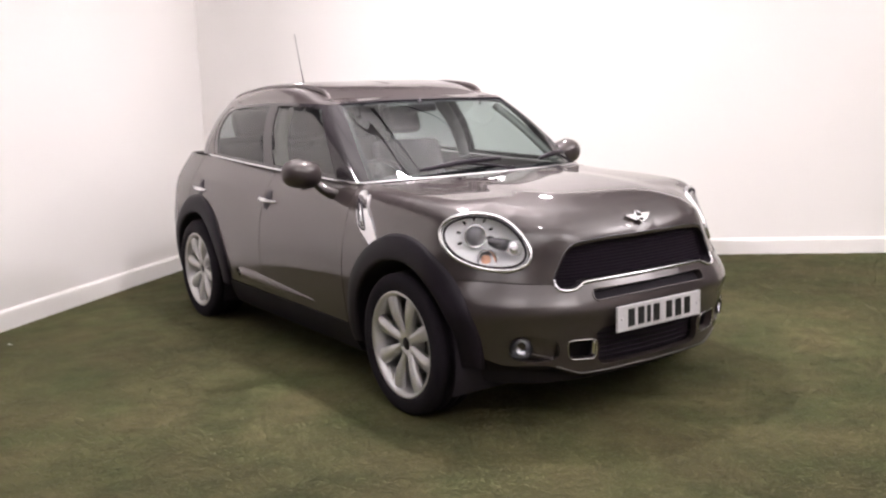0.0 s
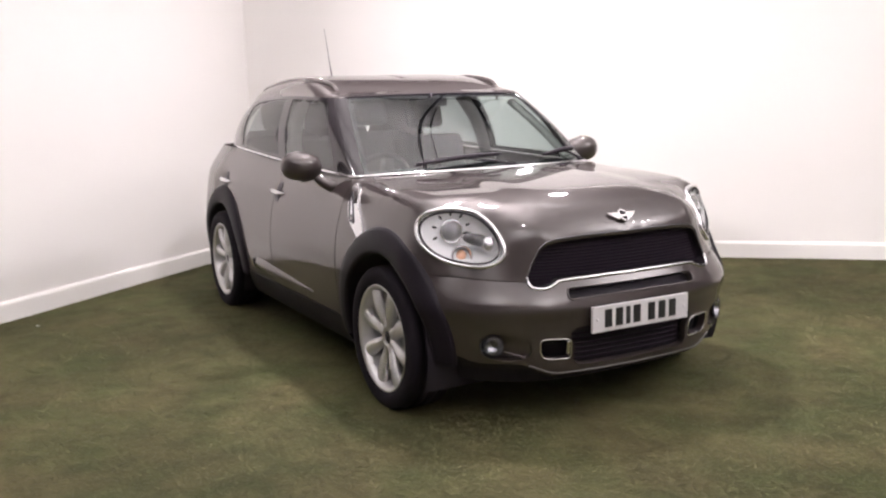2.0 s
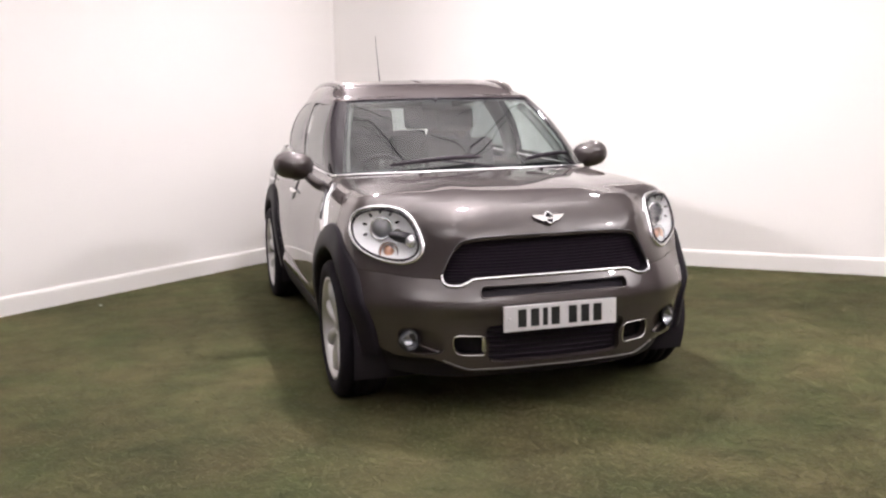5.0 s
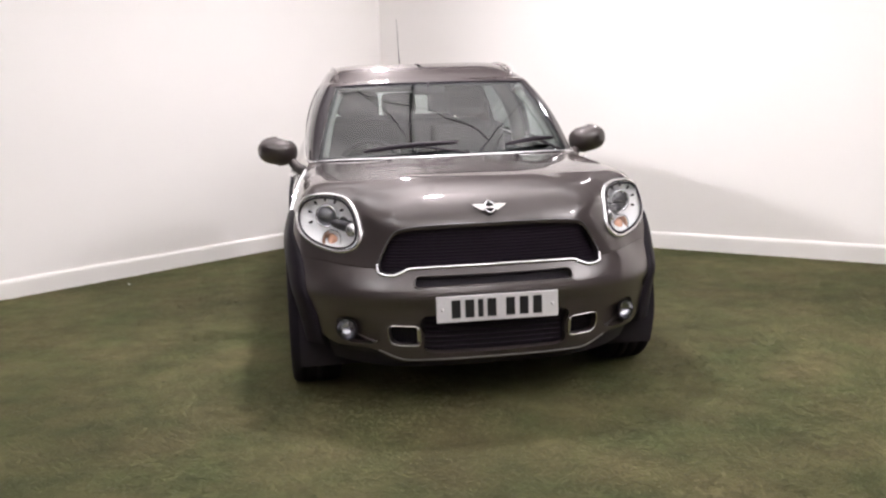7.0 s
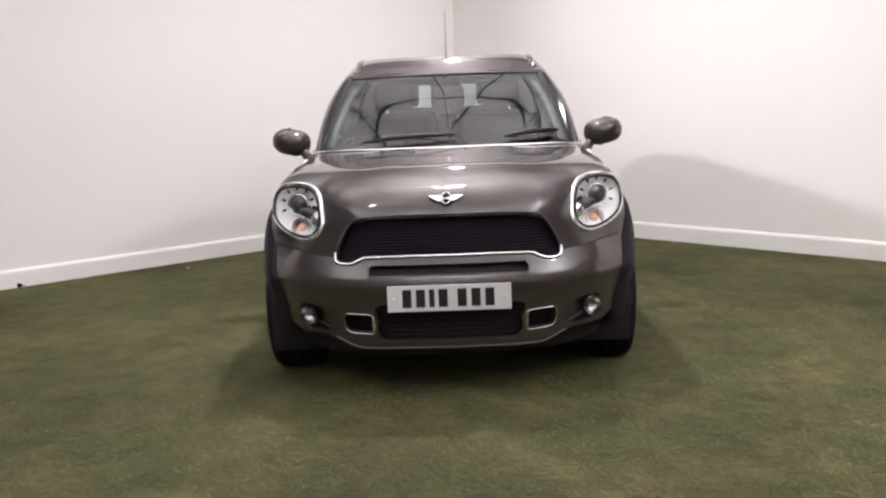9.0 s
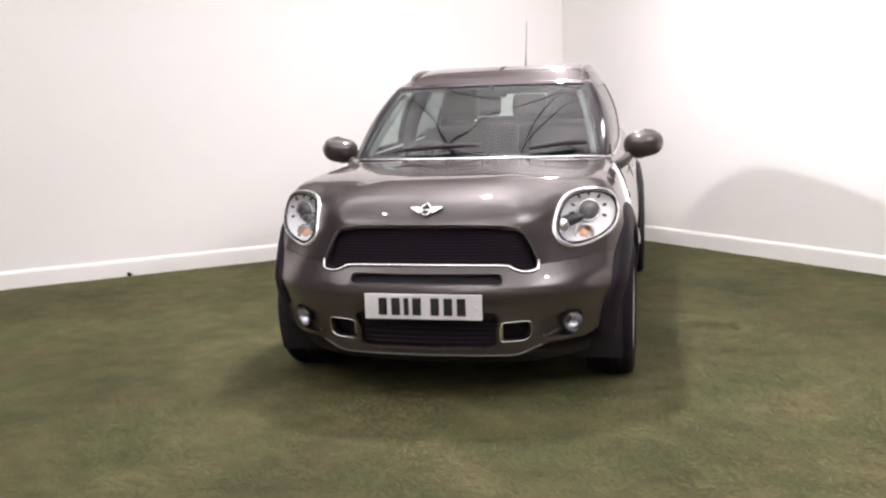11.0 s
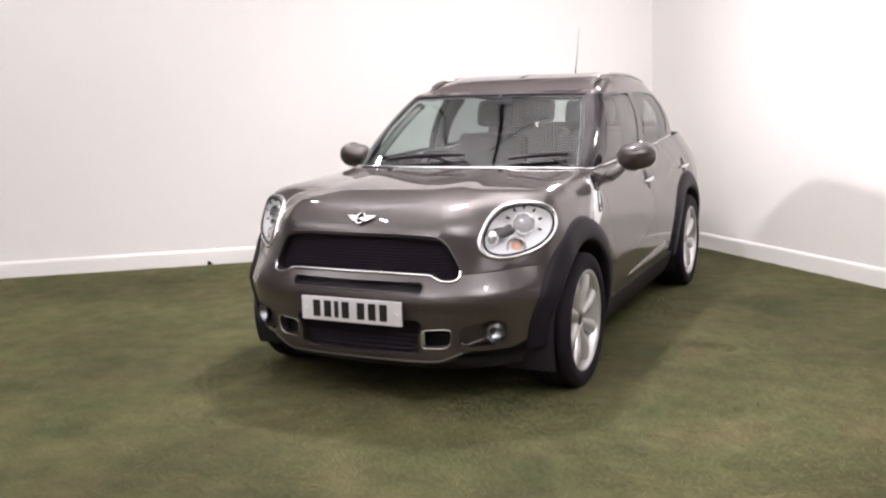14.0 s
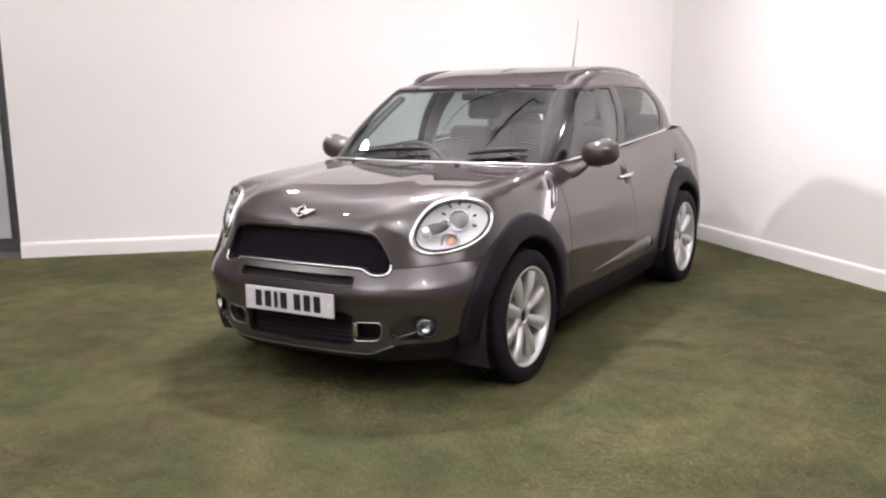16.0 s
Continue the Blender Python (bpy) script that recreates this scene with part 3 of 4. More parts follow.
SPINE = profile((-0.66, 0.885), (-0.645, 0.897), (-0.60, 0.926), (-0.5, 0.962), (-0.35, 0.990), (-0.1, 1.014), (0.15, 1.028), (0.35, 1.038), (0.6, 1.05))


def bonnet_shape(x, y):
    b = np.clip(np.abs(x) / np.maximum(brim_x(y), 1e-3), 0, 1)
    lo = brim_z(y)
    z = lo + (SPINE(y) - lo) * (1 - b ** 3.4)
    swell = smooth(0.42, 0.26, np.abs(x)) * smooth(-0.62, -0.35, y) * 0.008
    return np.stack([x, y, z + swell], -1)


car = thing("car", "dark grey metallic compact five-door hatchback parked on artificial turf", "car")
GAP = 0.0025
CIRCLE = np.stack([np.cos(np.linspace(0, 2 * math.pi, 72, endpoint=False)), np.sin(np.linspace(0, 2 * math.pi, 72, endpoint=False))], 1)
S_FRONT, S_REAR = float(s_of_y(0.0)), float(s_of_y(2.595))
ARCH_FRONT = CIRCLE * (0.500, 0.508) + (S_FRONT, 0.33)
ARCH_REAR = CIRCLE * (0.500, 0.512) + (S_REAR, 0.33)
WELL = 0.392
GRILLE = spline([(0, 0.830), (0.22, 0.829), (0.38, 0.820), (0.445, 0.795), (0.495, 0.725), (0.517, 0.672), (0.508, 0.640), (0.478, 0.628), (0.432, 0.628), (0.392, 0.642),
                 (0.360, 0.652), (0.2, 0.656), (0, 0.657)], 8)
GRILLE_LOOP = np.vstack([GRILLE, mirror_loop(GRILLE)[1:-1]])
_a = np.linspace(0, 2 * math.pi, 64, endpoint=False)


LAMP_MID = 0.850


def lamp_loop(grow=0.0):
    """Outline of a headlight on the skin."""
    w, h = 0.211 + grow, 0.120 + grow
    c, s = np.cos(_a), np.sin(_a)
    c, s = np.sign(c) * np.abs(c) ** 0.93, np.sign(s) * np.abs(s) ** 0.93
    return np.stack([LAMP_MID + w * c + 0.76 * h * s, 0.829 + h * s], 1)


def sided(loop, side):
    return np.asarray(loop) if side > 0 else mirror_loop(loop)


def seam(a):
    return np.interp(a, [0, 0.53, 0.75, 1.0, 1.4], [0.655, 0.655, 0.664, 0.678, 0.69])


# ---- bonnet: one clamshell with the nose, the lamp openings and the shoulders over the wheel arches
END = float(s_of_y(0.535)) - GAP
NOSE = np.linspace(-END, END, 197)
nose_edge = skin(NOSE, TOP(np.abs(NOSE)))
tail = np.linspace(END + 0.012, 1.845, 5)
tail_edge = skin(tail, TOP(tail))
inner = [(-p[0], p[1]) for p in tail_edge[::-1]] + [(p[0], p[1]) for p in nose_edge] + [(p[0], p[1]) for p in tail_edge]
cowl = [(x, float(np.interp(abs(x), BELT[:120, 0], BELT[:120, 1])) - 0.035) for x in np.linspace(0.70, -0.70, 40)]
lid = sheet(inner + [c for c in cowl if c[1] < 0.50], [], bonnet_shape, 0.030, 0)
low = [(s, float(seam(s)) + GAP) for s in np.linspace(0, 1.4, 56)] + [(1.4, 0.70), (END, 0.70)]
front_face = sheet(np.vstack([mirror_loop(low)[:-1], low, [(s, float(TOP(abs(s)))) for s in NOSE[::-1]]]),
                   [GRILLE_LOOP, lamp_loop(), mirror_loop(lamp_loop()), ARCH_FRONT, mirror_loop(ARCH_FRONT)], skin, 0.026, 0)
bm = bmesh.new()
v, f = join(lid, front_face)
vs = [bm.verts.new(p) for p in v]
for t in f:
    bm.faces.new([vs[i] for i in t])
bmesh.ops.remove_doubles(bm, verts=bm.verts[:], dist=0.0015)
bmesh.ops.recalc_face_normals(bm, faces=bm.faces[:])
shoulder = []
for w in bm.verts:
    near = np.abs(nose_edge - np.array(w.co)).sum(1).min()
    if near < 0.075 and not w.is_boundary:
        shoulder.append(w)
for _ in range(8):
    bmesh.ops.smooth_vert(bm, verts=shoulder, factor=0.5, use_axis_x=True, use_axis_y=True, use_axis_z=True)
for e in [e for e in bm.edges if e.is_boundary]:
    a, b = [bm.verts.new(w.co) for w in e.verts]
    c, d = [bm.verts.new(w.co - Vector((0, 0, 0.014))) for w in e.verts]
    bm.faces.new((a, b, d, c))
bonnet = part("bonnet", bm, PAINT, car, "dark grey metallic clamshell bonnet with headlight openings")


def fender(side):
    loop = [(1.4, 0.36), (END, 0.36), (END, 0.699), (1.4, 0.699)]
    ob = part("front_wing", sheet(sided(loop, side), [sided(ARCH_FRONT, side)], skin, 0.026), PAINT, car)
    # side scuttle: chrome vent frame with an indicator slot
    frame_loop = [(1.822, 0.995), (1.760, 0.995), (1.677, 0.908), (1.615, 0.866), (1.530, 0.775), (1.587, 0.762), (1.647, 0.790), (1.747, 0.850), (1.817, 0.952)]
    slot = [(1.800, 0.952), (1.770, 0.948), (1.672, 0.842), (1.687, 0.828), (1.732, 0.850)]
    vent = part("side_vent", sheet(sided(rounded(frame_loop, 5), side), [sided(rounded(slot, 4), side)], lambda s, z: skin(s, z, 0.010), 0.02, 0.012), CHROME, ob, "chrome side vent surround")
    part("vent_inlay", sheet(sided(rounded(slot, 4), side), [], lambda s, z: skin(s, z, 0.004), 0.02, 0), SATIN, vent)
    edge_loop = sided(rounded(slot, 4), side)
    edge_loop = np.vstack([edge_loop, edge_loop[:2]])
    part("vent_gap", tube(skin(edge_loop[:, 0], edge_loop[:, 1], 0.011), 0.0035, 6), BLACK, vent)
    part("vent_bar", tube(skin(sided(np.array([(1.777, 0.935), (1.732, 0.89), (1.692, 0.845)]), side)[:, 0], [0.935, 0.89, 0.845] if side > 0 else [0.845, 0.89, 0.935], 0.010), 0.006), CHROME, vent)


both(fender)

# ---- front bumper
FOG = rounded([(0.735, 0.392), (0.722, 0.430), (0.672, 0.448), (0.60, 0.440), (0.520, 0.415), (0.515, 0.345), (0.60, 0.327), (0.685, 0.333), (0.726, 0.355)], 5)
DUCT = rounded([(0.338, 0.405), (0.400, 0.412), (0.458, 0.412), (0.470, 0.385), (0.462, 0.345), (0.435, 0.328), (0.380, 0.325), (0.335, 0.326), (0.328, 0.365)], 5)
INTAKE = rounded([(-0.305, 0.45), (0, 0.455), (0.305, 0.45), (0.310, 0.37), (0.300, 0.295), (0.15, 0.287), (0, 0.285), (-0.15, 0.287), (-0.300, 0.295), (-0.310, 0.37)], 5)
SLOT = quad(-0.345, 0.576, 0.345, 0.622, 0.020)
top_line = np.linspace(-1.2, 1.2, 80)
skirt = lambda a: 0.250 + 0.062 * smooth(0.40, 0.58, a) + 0.055 * smooth(0.74, 0.94, a)
bumper_loop = [(s, float(skirt(abs(s)))) for s in top_line] + [(s, seam(abs(s)) - GAP) for s in top_line[::-1]]
bumper = part("front_bumper", sheet(bumper_loop, [GRILLE_LOOP, SLOT, INTAKE, DUCT, mirror_loop(DUCT), FOG, mirror_loop(FOG), ARCH_FRONT, mirror_loop(ARCH_FRONT)], skin, 0.024, 0.03), PAINT, car,
              "dark grey metallic front bumper")
# black skirt whose cavity colour also carries the shade below the bumper
part("bumper_skirt", sheet([(s, 0.185) for s in top_line] + [(s, float(skirt(abs(s))) - 0.003) for s in top_line[::-1]], [ARCH_FRONT, mirror_loop(ARCH_FRONT)], lambda s, z: skin(s, z, -0.008 - 0.55 * np.clip(0.36 - z, 0, 0.2)), 0.03, 0.03), VOID, bumper, "black plastic lower skirt, coloured darker for the shade under the bumper")
lip = np.linspace(-0.52, 0.52, 40)
part("bumper_lip", tube(skin(lip, 0.260 + 0.050 * smooth(0.38, 0.56, np.abs(lip)), 0.003), 0.0038, 8), STEEL, bumper, "thin grey lip line")
part("lower_mesh", sheet(INTAKE, [], lambda s, z: skin(s, z, -0.05), 0.05, 0), VOID, bumper)
for z in np.arange(0.305, 0.45, 0.022):
    s = np.linspace(-0.31, 0.31, 12)
    part("intake_bar", tube(skin(s, z, -0.043), 0.0035, 6), GRILLE_BLACK, bumper)
slot_edge = np.vstack([SLOT, SLOT[:2]])
part("slot_lip", tube(skin(slot_edge[:, 0], slot_edge[:, 1], 0.001), 0.0045, 8), PAINT, bumper)
part("upper_slot_liner", sheet(quad(-0.35, 0.57, 0.35, 0.628, 0.02), [], lambda s, z: skin(s, z, -0.035), 0.05, 0), VOID, bumper)


def bumper_sides(side):
    frame_part = part("brake_duct", tube(skin(sided(np.vstack([DUCT, DUCT[:1]]), side)[:, 0], sided(np.vstack([DUCT, DUCT[:1]]), side)[:, 1], 0.003), 0.0029, 8), SATIN, bumper, "chrome-rimmed brake duct")
    inner_loop = sided(DUCT, side)
    rows = [skin(inner_loop[:, 0], inner_loop[:, 1], d) for d in (0.0, -0.05)]
    part("duct_liner", join(grid(rows, True), sheet(inner_loop, [], lambda s, z: skin(s, z, -0.05), 0.04, 0)), BLACK_GLOSS, frame_part)
    part("duct_blade", tube(skin(side * np.full(6, 0.334), np.linspace(0.335, 0.402, 6), -0.012), 0.011, 8, 1.0, (0, 1, 0)), CHROME, frame_part)
    # fog lamp in its recess
    loop = sided(FOG, side)
    rows = [skin(loop[:, 0], loop[:, 1], d) for d in (0.0, -0.035)]
    pod = part("fog_light", join(grid(rows, True), sheet(loop, [], lambda s, z: skin(s, z, -0.035), 0.03, 0)), PAINT, bumper, "round fog light in a dark recess")
    c = skin(side * 0.678, 0.388, -0.002)
    m = look(c, Vector(c) + Vector((side * 0.45, -0.85, 0.02)))
    part("fog_bowl", moved(lathe([(-0.004, 0.046), (0.006, 0.043), (0.022, 0.034), (0.034, 0.016), (0.036, 0.001)], 28, "z"), m), FOG_BOWL, pod)
    part("fog_bezel", moved(lathe([(0.004, 0.049), (-0.006, 0.048), (-0.006, 0.045), (0.004, 0.045)], 28, "z"), m), BLACK_GLOSS, pod)
    part("fog_lens", moved(lathe([(-0.004, 0.045), (-0.010, 0.034), (-0.014, 0.018), (-0.015, 0.001)], 28, "z"), m), LENS, pod)
    part("fog_fin", tube(skin(side * np.linspace(0.655, 0.535, 8), np.linspace(0.365, 0.340, 8), np.linspace(-0.03, 0.000, 8)), 0.005, 6), PAINT, pod)


both(bumper_sides)

# ---- grille
grille = part("grille", sheet(GRILLE_LOOP * (1.0, 1.0), [], lambda s, z: skin(s, z, -0.045), 0.05, 0), VOID, car, "black radiator grille with a chrome lower trim")
part("grille_tunnel", grid([skin(GRILLE_LOOP[:, 0], GRILLE_LOOP[:, 1], d) for d in (-0.002, -0.045)], True), BLACK, grille)
for z in np.arange(0.642, 0.828, 0.0135):
    across = np.interp(z, [0.628, 0.64, 0.672, 0.725, 0.795, 0.82, 0.83], [0.46, 0.50, 0.512, 0.49, 0.44, 0.37, 0.2])
    s = np.linspace(-across, across, 30)
    if z > 0.66:
        part("grille_slat", tube(skin(s, z, -0.028), 0.0034, 6), GRILLE_BLACK, grille)
    else:
        for side in (-1, 1):
            s = side * np.linspace(0.40, across, 6)
            part("grille_slat", tube(skin(s, z, -0.028), 0.0034, 6), GRILLE_BLACK, grille)
low_trim = GRILLE[GRILLE[:, 1] <= 0.672]
low_trim = np.vstack([low_trim, mirror_loop(low_trim)[1:]])
part("grille_trim", tube(skin(low_trim[:, 0], low_trim[:, 1], 0.004), 0.0068, 8), CHROME, grille, "chrome trim with raised ends")
high_trim = GRILLE[: int(np.argmin(GRILLE[:, 1])) - 12]
high_trim = np.vstack([mirror_loop(high_trim)[:-1], high_trim])
part("grille_upper_trim", tube(skin(high_trim[:, 0], high_trim[:, 1], 0.001), 0.0032, 8), LAMP_GREY, grille)

# ---- badge: a plain ring with two wings
badge = part("badge", tube(np.array([skin(0.026 * math.cos(a), 0.893 + 0.022 * math.sin(a), 0.010) for a in np.linspace(0, 2 * math.pi, 25)]), 0.0045, 8), CHROME, car, "chrome ring badge with wings")
part("badge_disc", sheet(CIRCLE * (0.022, 0.019) + (0, 0.893), [], lambda s, z: skin(s, z, 0.008), 0.012, 0.006), BLACK_GLOSS, badge)
part("badge_bar", sheet(quad(-0.022, 0.889, 0.022, 0.897, 0.002), [], lambda s, z: skin(s, z, 0.013), 0.012, 0.006), SATIN, badge)
for side in (-1, 1):
    wing = rounded([(0.027, 0.903), (0.062, 0.905), (0.078, 0.904), (0.069, 0.898), (0.055, 0.890), (0.041, 0.883), (0.028, 0.882)], 4)
    part("badge_wing", sheet(sided(wing, side), [], lambda s, z: skin(s, z, 0.009), 0.012, 0.010), SATIN, badge)

# ---- number plate, its characters as plain bars
plate = part("number_plate", box(-0.26, -0.779, 0.4315, 0.26, -0.767, 0.5425, 0.003), PLATE_WHITE, car, "white number plate with black bars", False)
for x in (-0.178, -0.120, -0.073, -0.026, 0.054, 0.112, 0.170):
    w = 0.011 if abs(x + 0.073) < 0.001 else 0.019
    part("plate_bar", box(x - w, -0.7805, 0.450, x + w, -0.7785, 0.526), INK, plate, "", False)
for x in (-0.235, 0.235):
    part("plate_screw", moved(lathe([(0, 0.007), (-0.003, 0.006), (-0.004, 0.001)], 12, "y"), Matrix.Translation((x, -0.779, 0.487))), PLATE_WHITE, plate)


# ---- headlights
def headlight(side):
    loop = sided(lamp_loop(-0.004), side)
    ring_path = np.vstack([loop, loop[:2]])
    lamp = part("headlight", tube(skin(ring_path[:, 0], ring_path[:, 1], 0.004), 0.0098, 10), RING_SILVER, car, "oval headlight with a chrome ring")
    centre = np.array([LAMP_MID * side, 0.832])
    rows = []
    for shrink, depth in ((1.0, -0.004), (0.96, -0.014), (0.90, -0.03), (0.70, -0.052), (0.40, -0.064), (0.10, -0.068)):
        l = centre + (loop - centre) * shrink
        rows.append(skin(l[:, 0], l[:, 1], depth))
    part("reflector_bowl", grid(rows, True), LAMP_BOWL, lamp)
    ring2 = centre + (loop - centre) * 0.89
    ring2 = np.vstack([ring2, ring2[:2]])
    part("lens_seal", tube(skin(ring2[:, 0], ring2[:, 1], 0.011), 0.0050, 6), VOID, lamp)
    # projector with its ring, on the outer upper half
    c = Vector(skin(side * 0.918, 0.850, -0.030))
    m = look(c, c + Vector((side * 0.30, -0.92, 0.05)))
    projector = part("projector", moved(lathe([(0.03, 0.054), (-0.004, 0.052), (-0.010, 0.049), (-0.008, 0.042), (0.004, 0.041)], 32, "z"), m), CHROME, lamp)
    part("projector_lens", moved(lathe([(0.004, 0.041), (-0.006, 0.034), (-0.012, 0.020), (-0.014, 0.001)], 32, "z"), m), LAMP_GREY, projector)
    for a in np.linspace(20, 200, 6):
        d = Vector((math.cos(radians(a)) * side, math.sin(radians(a)), 0)) * 0.076
        part("vent_hole", moved(ball((0, 0, 0), (0.012, 0.0060, 0.005), 10, 6), m @ Matrix.Translation(d + Vector((0, 0, -0.004))) @ Matrix.Rotation(radians(a) * side, 4, "Z")), BLACK_GLOSS, lamp)
    # indicator bulb below and shield on the inner side
    c = Vector(skin(side * 0.846, 0.752, -0.024))
    m = look(c, c + Vector((side * 0.3, -0.92, 0.10)))
    bulb = part("indicator", moved(lathe([(0.02, 0.046), (-0.004, 0.045), (-0.008, 0.042), (-0.002, 0.039), (0.020, 0.034), (0.040, 0.016), (0.042, 0.001)], 26, "z"), m), CHROME, lamp)
    part("indicator_bulb", moved(ball((0, 0, 0.016), (0.023, 0.023, 0.018), 20, 10), m), AMBER, bulb)
    c = Vector(skin(side * 0.775, 0.814, -0.026))
    m = look(c, c + Vector((side * 0.15, -0.95, 0.12)))
    part("lamp_shield", moved(ball((0, 0, 0.0), (0.074, 0.027, 0.026), 18, 10), m @ Matrix.Rotation(radians(-14 * side), 4, "Z")), SHIELD_GREY, lamp)
    c = Vector(skin(side * 0.697, 0.800, -0.012))
    m = look(c, c + Vector((side * 0.15, -0.95, 0.12)))
    part("side_lamp", moved(lathe([(0.03, 0.034), (0.0, 0.034), (-0.004, 0.030), (-0.010, 0.018), (-0.012, 0.001)], 22, "z"), m), RING_SILVER, lamp)
    lens = part("lamp_lens", sheet(loop, [], lambda s, z: skin(s, z, 0.004 + 0.012 * smooth(0, 1, 1 - ((np.abs(s) - LAMP_MID - 0.76 * (z - 0.832)) / 0.215) ** 2 - ((z - 0.832) / 0.125) ** 2)), 0.025, 0), LENS, lamp)
    lens.visible_shadow = False


both(headlight)


# ---- doors, sills, tail
def handle(parent, y, side):
    z = 0.884
    s = side * s_of_y(y)
    cup = part("handle_cup", sheet(CIRCLE * (0.040, 0.056) + (s, z), [], lambda a, b: skin(a, b, 0.0025), 0.015, 0.004), BLACK, parent)
    t = np.linspace(-0.125, 0.125, 12)
    r = 0.0105 * np.sqrt(np.clip(1 - (t / 0.128) ** 2, 0.08, 1))
    grip = part("door_handle", tube(skin(s + t * side * -1, z + 0.012 * t / 0.125 * -0.3, 0.026 - 0.016 * (t / 0.125) ** 2), r, 10, 1.25), CHROME, parent, "chrome door handle")
    return grip


def flanks(side):
    S = lambda y: float(s_of_y(y))
    cut = [sided(ARCH_FRONT, side), sided(ARCH_REAR, side)]
    low = 0.335
    ys = np.linspace(0.535 + GAP, 1.553 - GAP, 24)
    front = part("front_door", sheet(sided([(S(y), low) for y in ys] + [(S(y), belt_z(y) - 0.010) for y in ys[::-1]], side), cut, skin, 0.035, 0.015), PAINT, car, "dark grey metallic front door")
    handle(front, 1.488, side)
    ys = np.linspace(1.553 + GAP, 2.76 - GAP, 26)
    rear = part("rear_door", sheet(sided([(S(y), low) for y in ys] + [(S(y), belt_z(y) - 0.010) for y in ys[::-1]], side), cut, skin, 0.035, 0.015), PAINT, car, "dark grey metallic rear door")
    handle(rear, 2.556, side)
    ss = np.linspace(S(2.76 + GAP), LENGTH - 0.002, 40)
    tail_top = lambda s: float(np.interp(s, [S(2.76), S(3.0), LENGTH - 0.6, LENGTH], [1.09, 1.095, 1.10, 1.10]))
    part("rear_quarter", sheet(sided([(s, 0.30) for s in ss] + [(s, tail_top(s)) for s in ss[::-1]], side), cut[1:], skin, 0.05, 0.015), PAINT, car)
    ys = np.linspace(0.40, 2.2, 30)
    part("sill_cladding", sheet(sided([(S(y), 0.185) for y in ys] + [(S(y), low - 0.004) for y in ys[::-1]], side), cut, lambda s, z: skin(s, z, 0.006), 0.04, 0.03), CLADDING, car, "dark plastic sill cladding")
    # leaf-shaped ledge pressed into the foot of the doors, facing upwards
    q = np.linspace(0, 1, 30)
    half = 0.033 * np.minimum(1, (q / 0.72) ** 0.8) * np.minimum(1, (1 - q) / 0.10 + 0.12) + 0.001
    along, mid = side * np.interp(q, [0, 1], [S(0.90), S(1.95)]), 0.390 + 0.028 * q
    part("sill_strip", grid([skin(along, mid + half, 0.0005), skin(along, mid + half * 0.8, 0.003 + half * 0.14), skin(along, mid - half * 0.85, 0.003 + half * 0.75), skin(along, mid - half, half * 0.6), skin(along, mid - half * 1.05, -0.002)]), PAINT, car)
    for middle, arch, name in ((S_FRONT, ARCH_FRONT, "front_arch_cladding"), (S_REAR, ARCH_REAR, "rear_arch_cladding")):
        a = np.radians(np.linspace(-9, 184, 70))
        rings = []
        for r, out in ((0.502, 0.000), (0.500, 0.010), (0.490, 0.018), (0.45, 0.022), (0.41, 0.024), (0.397, 0.020), (0.392, 0.008), (0.392, -0.06)):
            k = 1 + 0.016 * (r - 0.39) / 0.11
            rings.append(skin(side * (middle + r * np.cos(a)), 0.33 + r * k * np.sin(a), out))
        part(name, grid(rings), CLADDING, car, "dark textured wheel arch cladding")
        y0 = float(np.interp(middle, ARC, PLAN[:, 1]))
        liner = []
        b = np.radians(np.linspace(-25, 205, 40))
        for x in (0.83, 0.70, 0.52):
            liner.append(np.stack([np.full_like(b, side * x), y0 + WELL * np.cos(b), 0.33 + WELL * np.sin(b)], -1))
        v, f = grid(liner)
        f.append(tuple(range(80, 120)))
        part("wheel_well_liner", (v, f), VOID, car)


both(flanks)

# ---- dark inner shell that closes the gaps, and the underside
ss = np.linspace(-LENGTH + 0.01, LENGTH - 0.01, 120)
shell_loop = [(s, 0.21) for s in ss] + [(s, float(min(TOP(abs(s)) - 0.05, 0.985))) for s in ss[::-1]]
WELLS = [sided(CIRCLE * (0.40, 0.40) + (m, 0.33), side) for m in (S_FRONT, S_REAR) for side in (-1, 1)]
part("inner_shell", sheet(shell_loop, WELLS + [lamp_loop(-0.01), mirror_loop(lamp_loop(-0.01)), GRILLE_LOOP * 0.98 + (0, 0.014)], lambda s, z: skin(s, z, -0.055), 0.07, 0), VOID, car)
part("underbody", join(box(-0.42, -0.50, 0.19, 0.42, 3.1, 0.34), box(-0.76, 0.42, 0.19, 0.76, 2.17, 0.34)), VOID, car, "", False)
part("bulkhead", box(-0.70, 0.40, 0.30, 0.70, 0.46, 0.985), VOID, car, "", False)

# ---- roof
KS = np.linspace(-11, 11, 221)[:-1]
rim, edge = house(KS, 0.945), house(KS, 1.0)
CROWN = profile((0.95, 1.420), (1.06, 1.430), (1.14, 1.445), (1.2, 1.466), (1.3, 1.497), (1.43, 1.526), (1.65, 1.549), (2.0, 1.552), (2.4, 1.528), (2.7, 1.482), (2.93, 1.428), (3.0, 1.40), (3.2, 1.36))
rows = [rim, edge]
long = (EDGE[:, 1] > 1.12) & (KNOTS > 3)
edge_x = lambda y: np.interp(y, EDGE[long, 1], EDGE[long, 0])
edge_z = lambda y: np.interp(y, EDGE[long, 1], EDGE[long, 2])
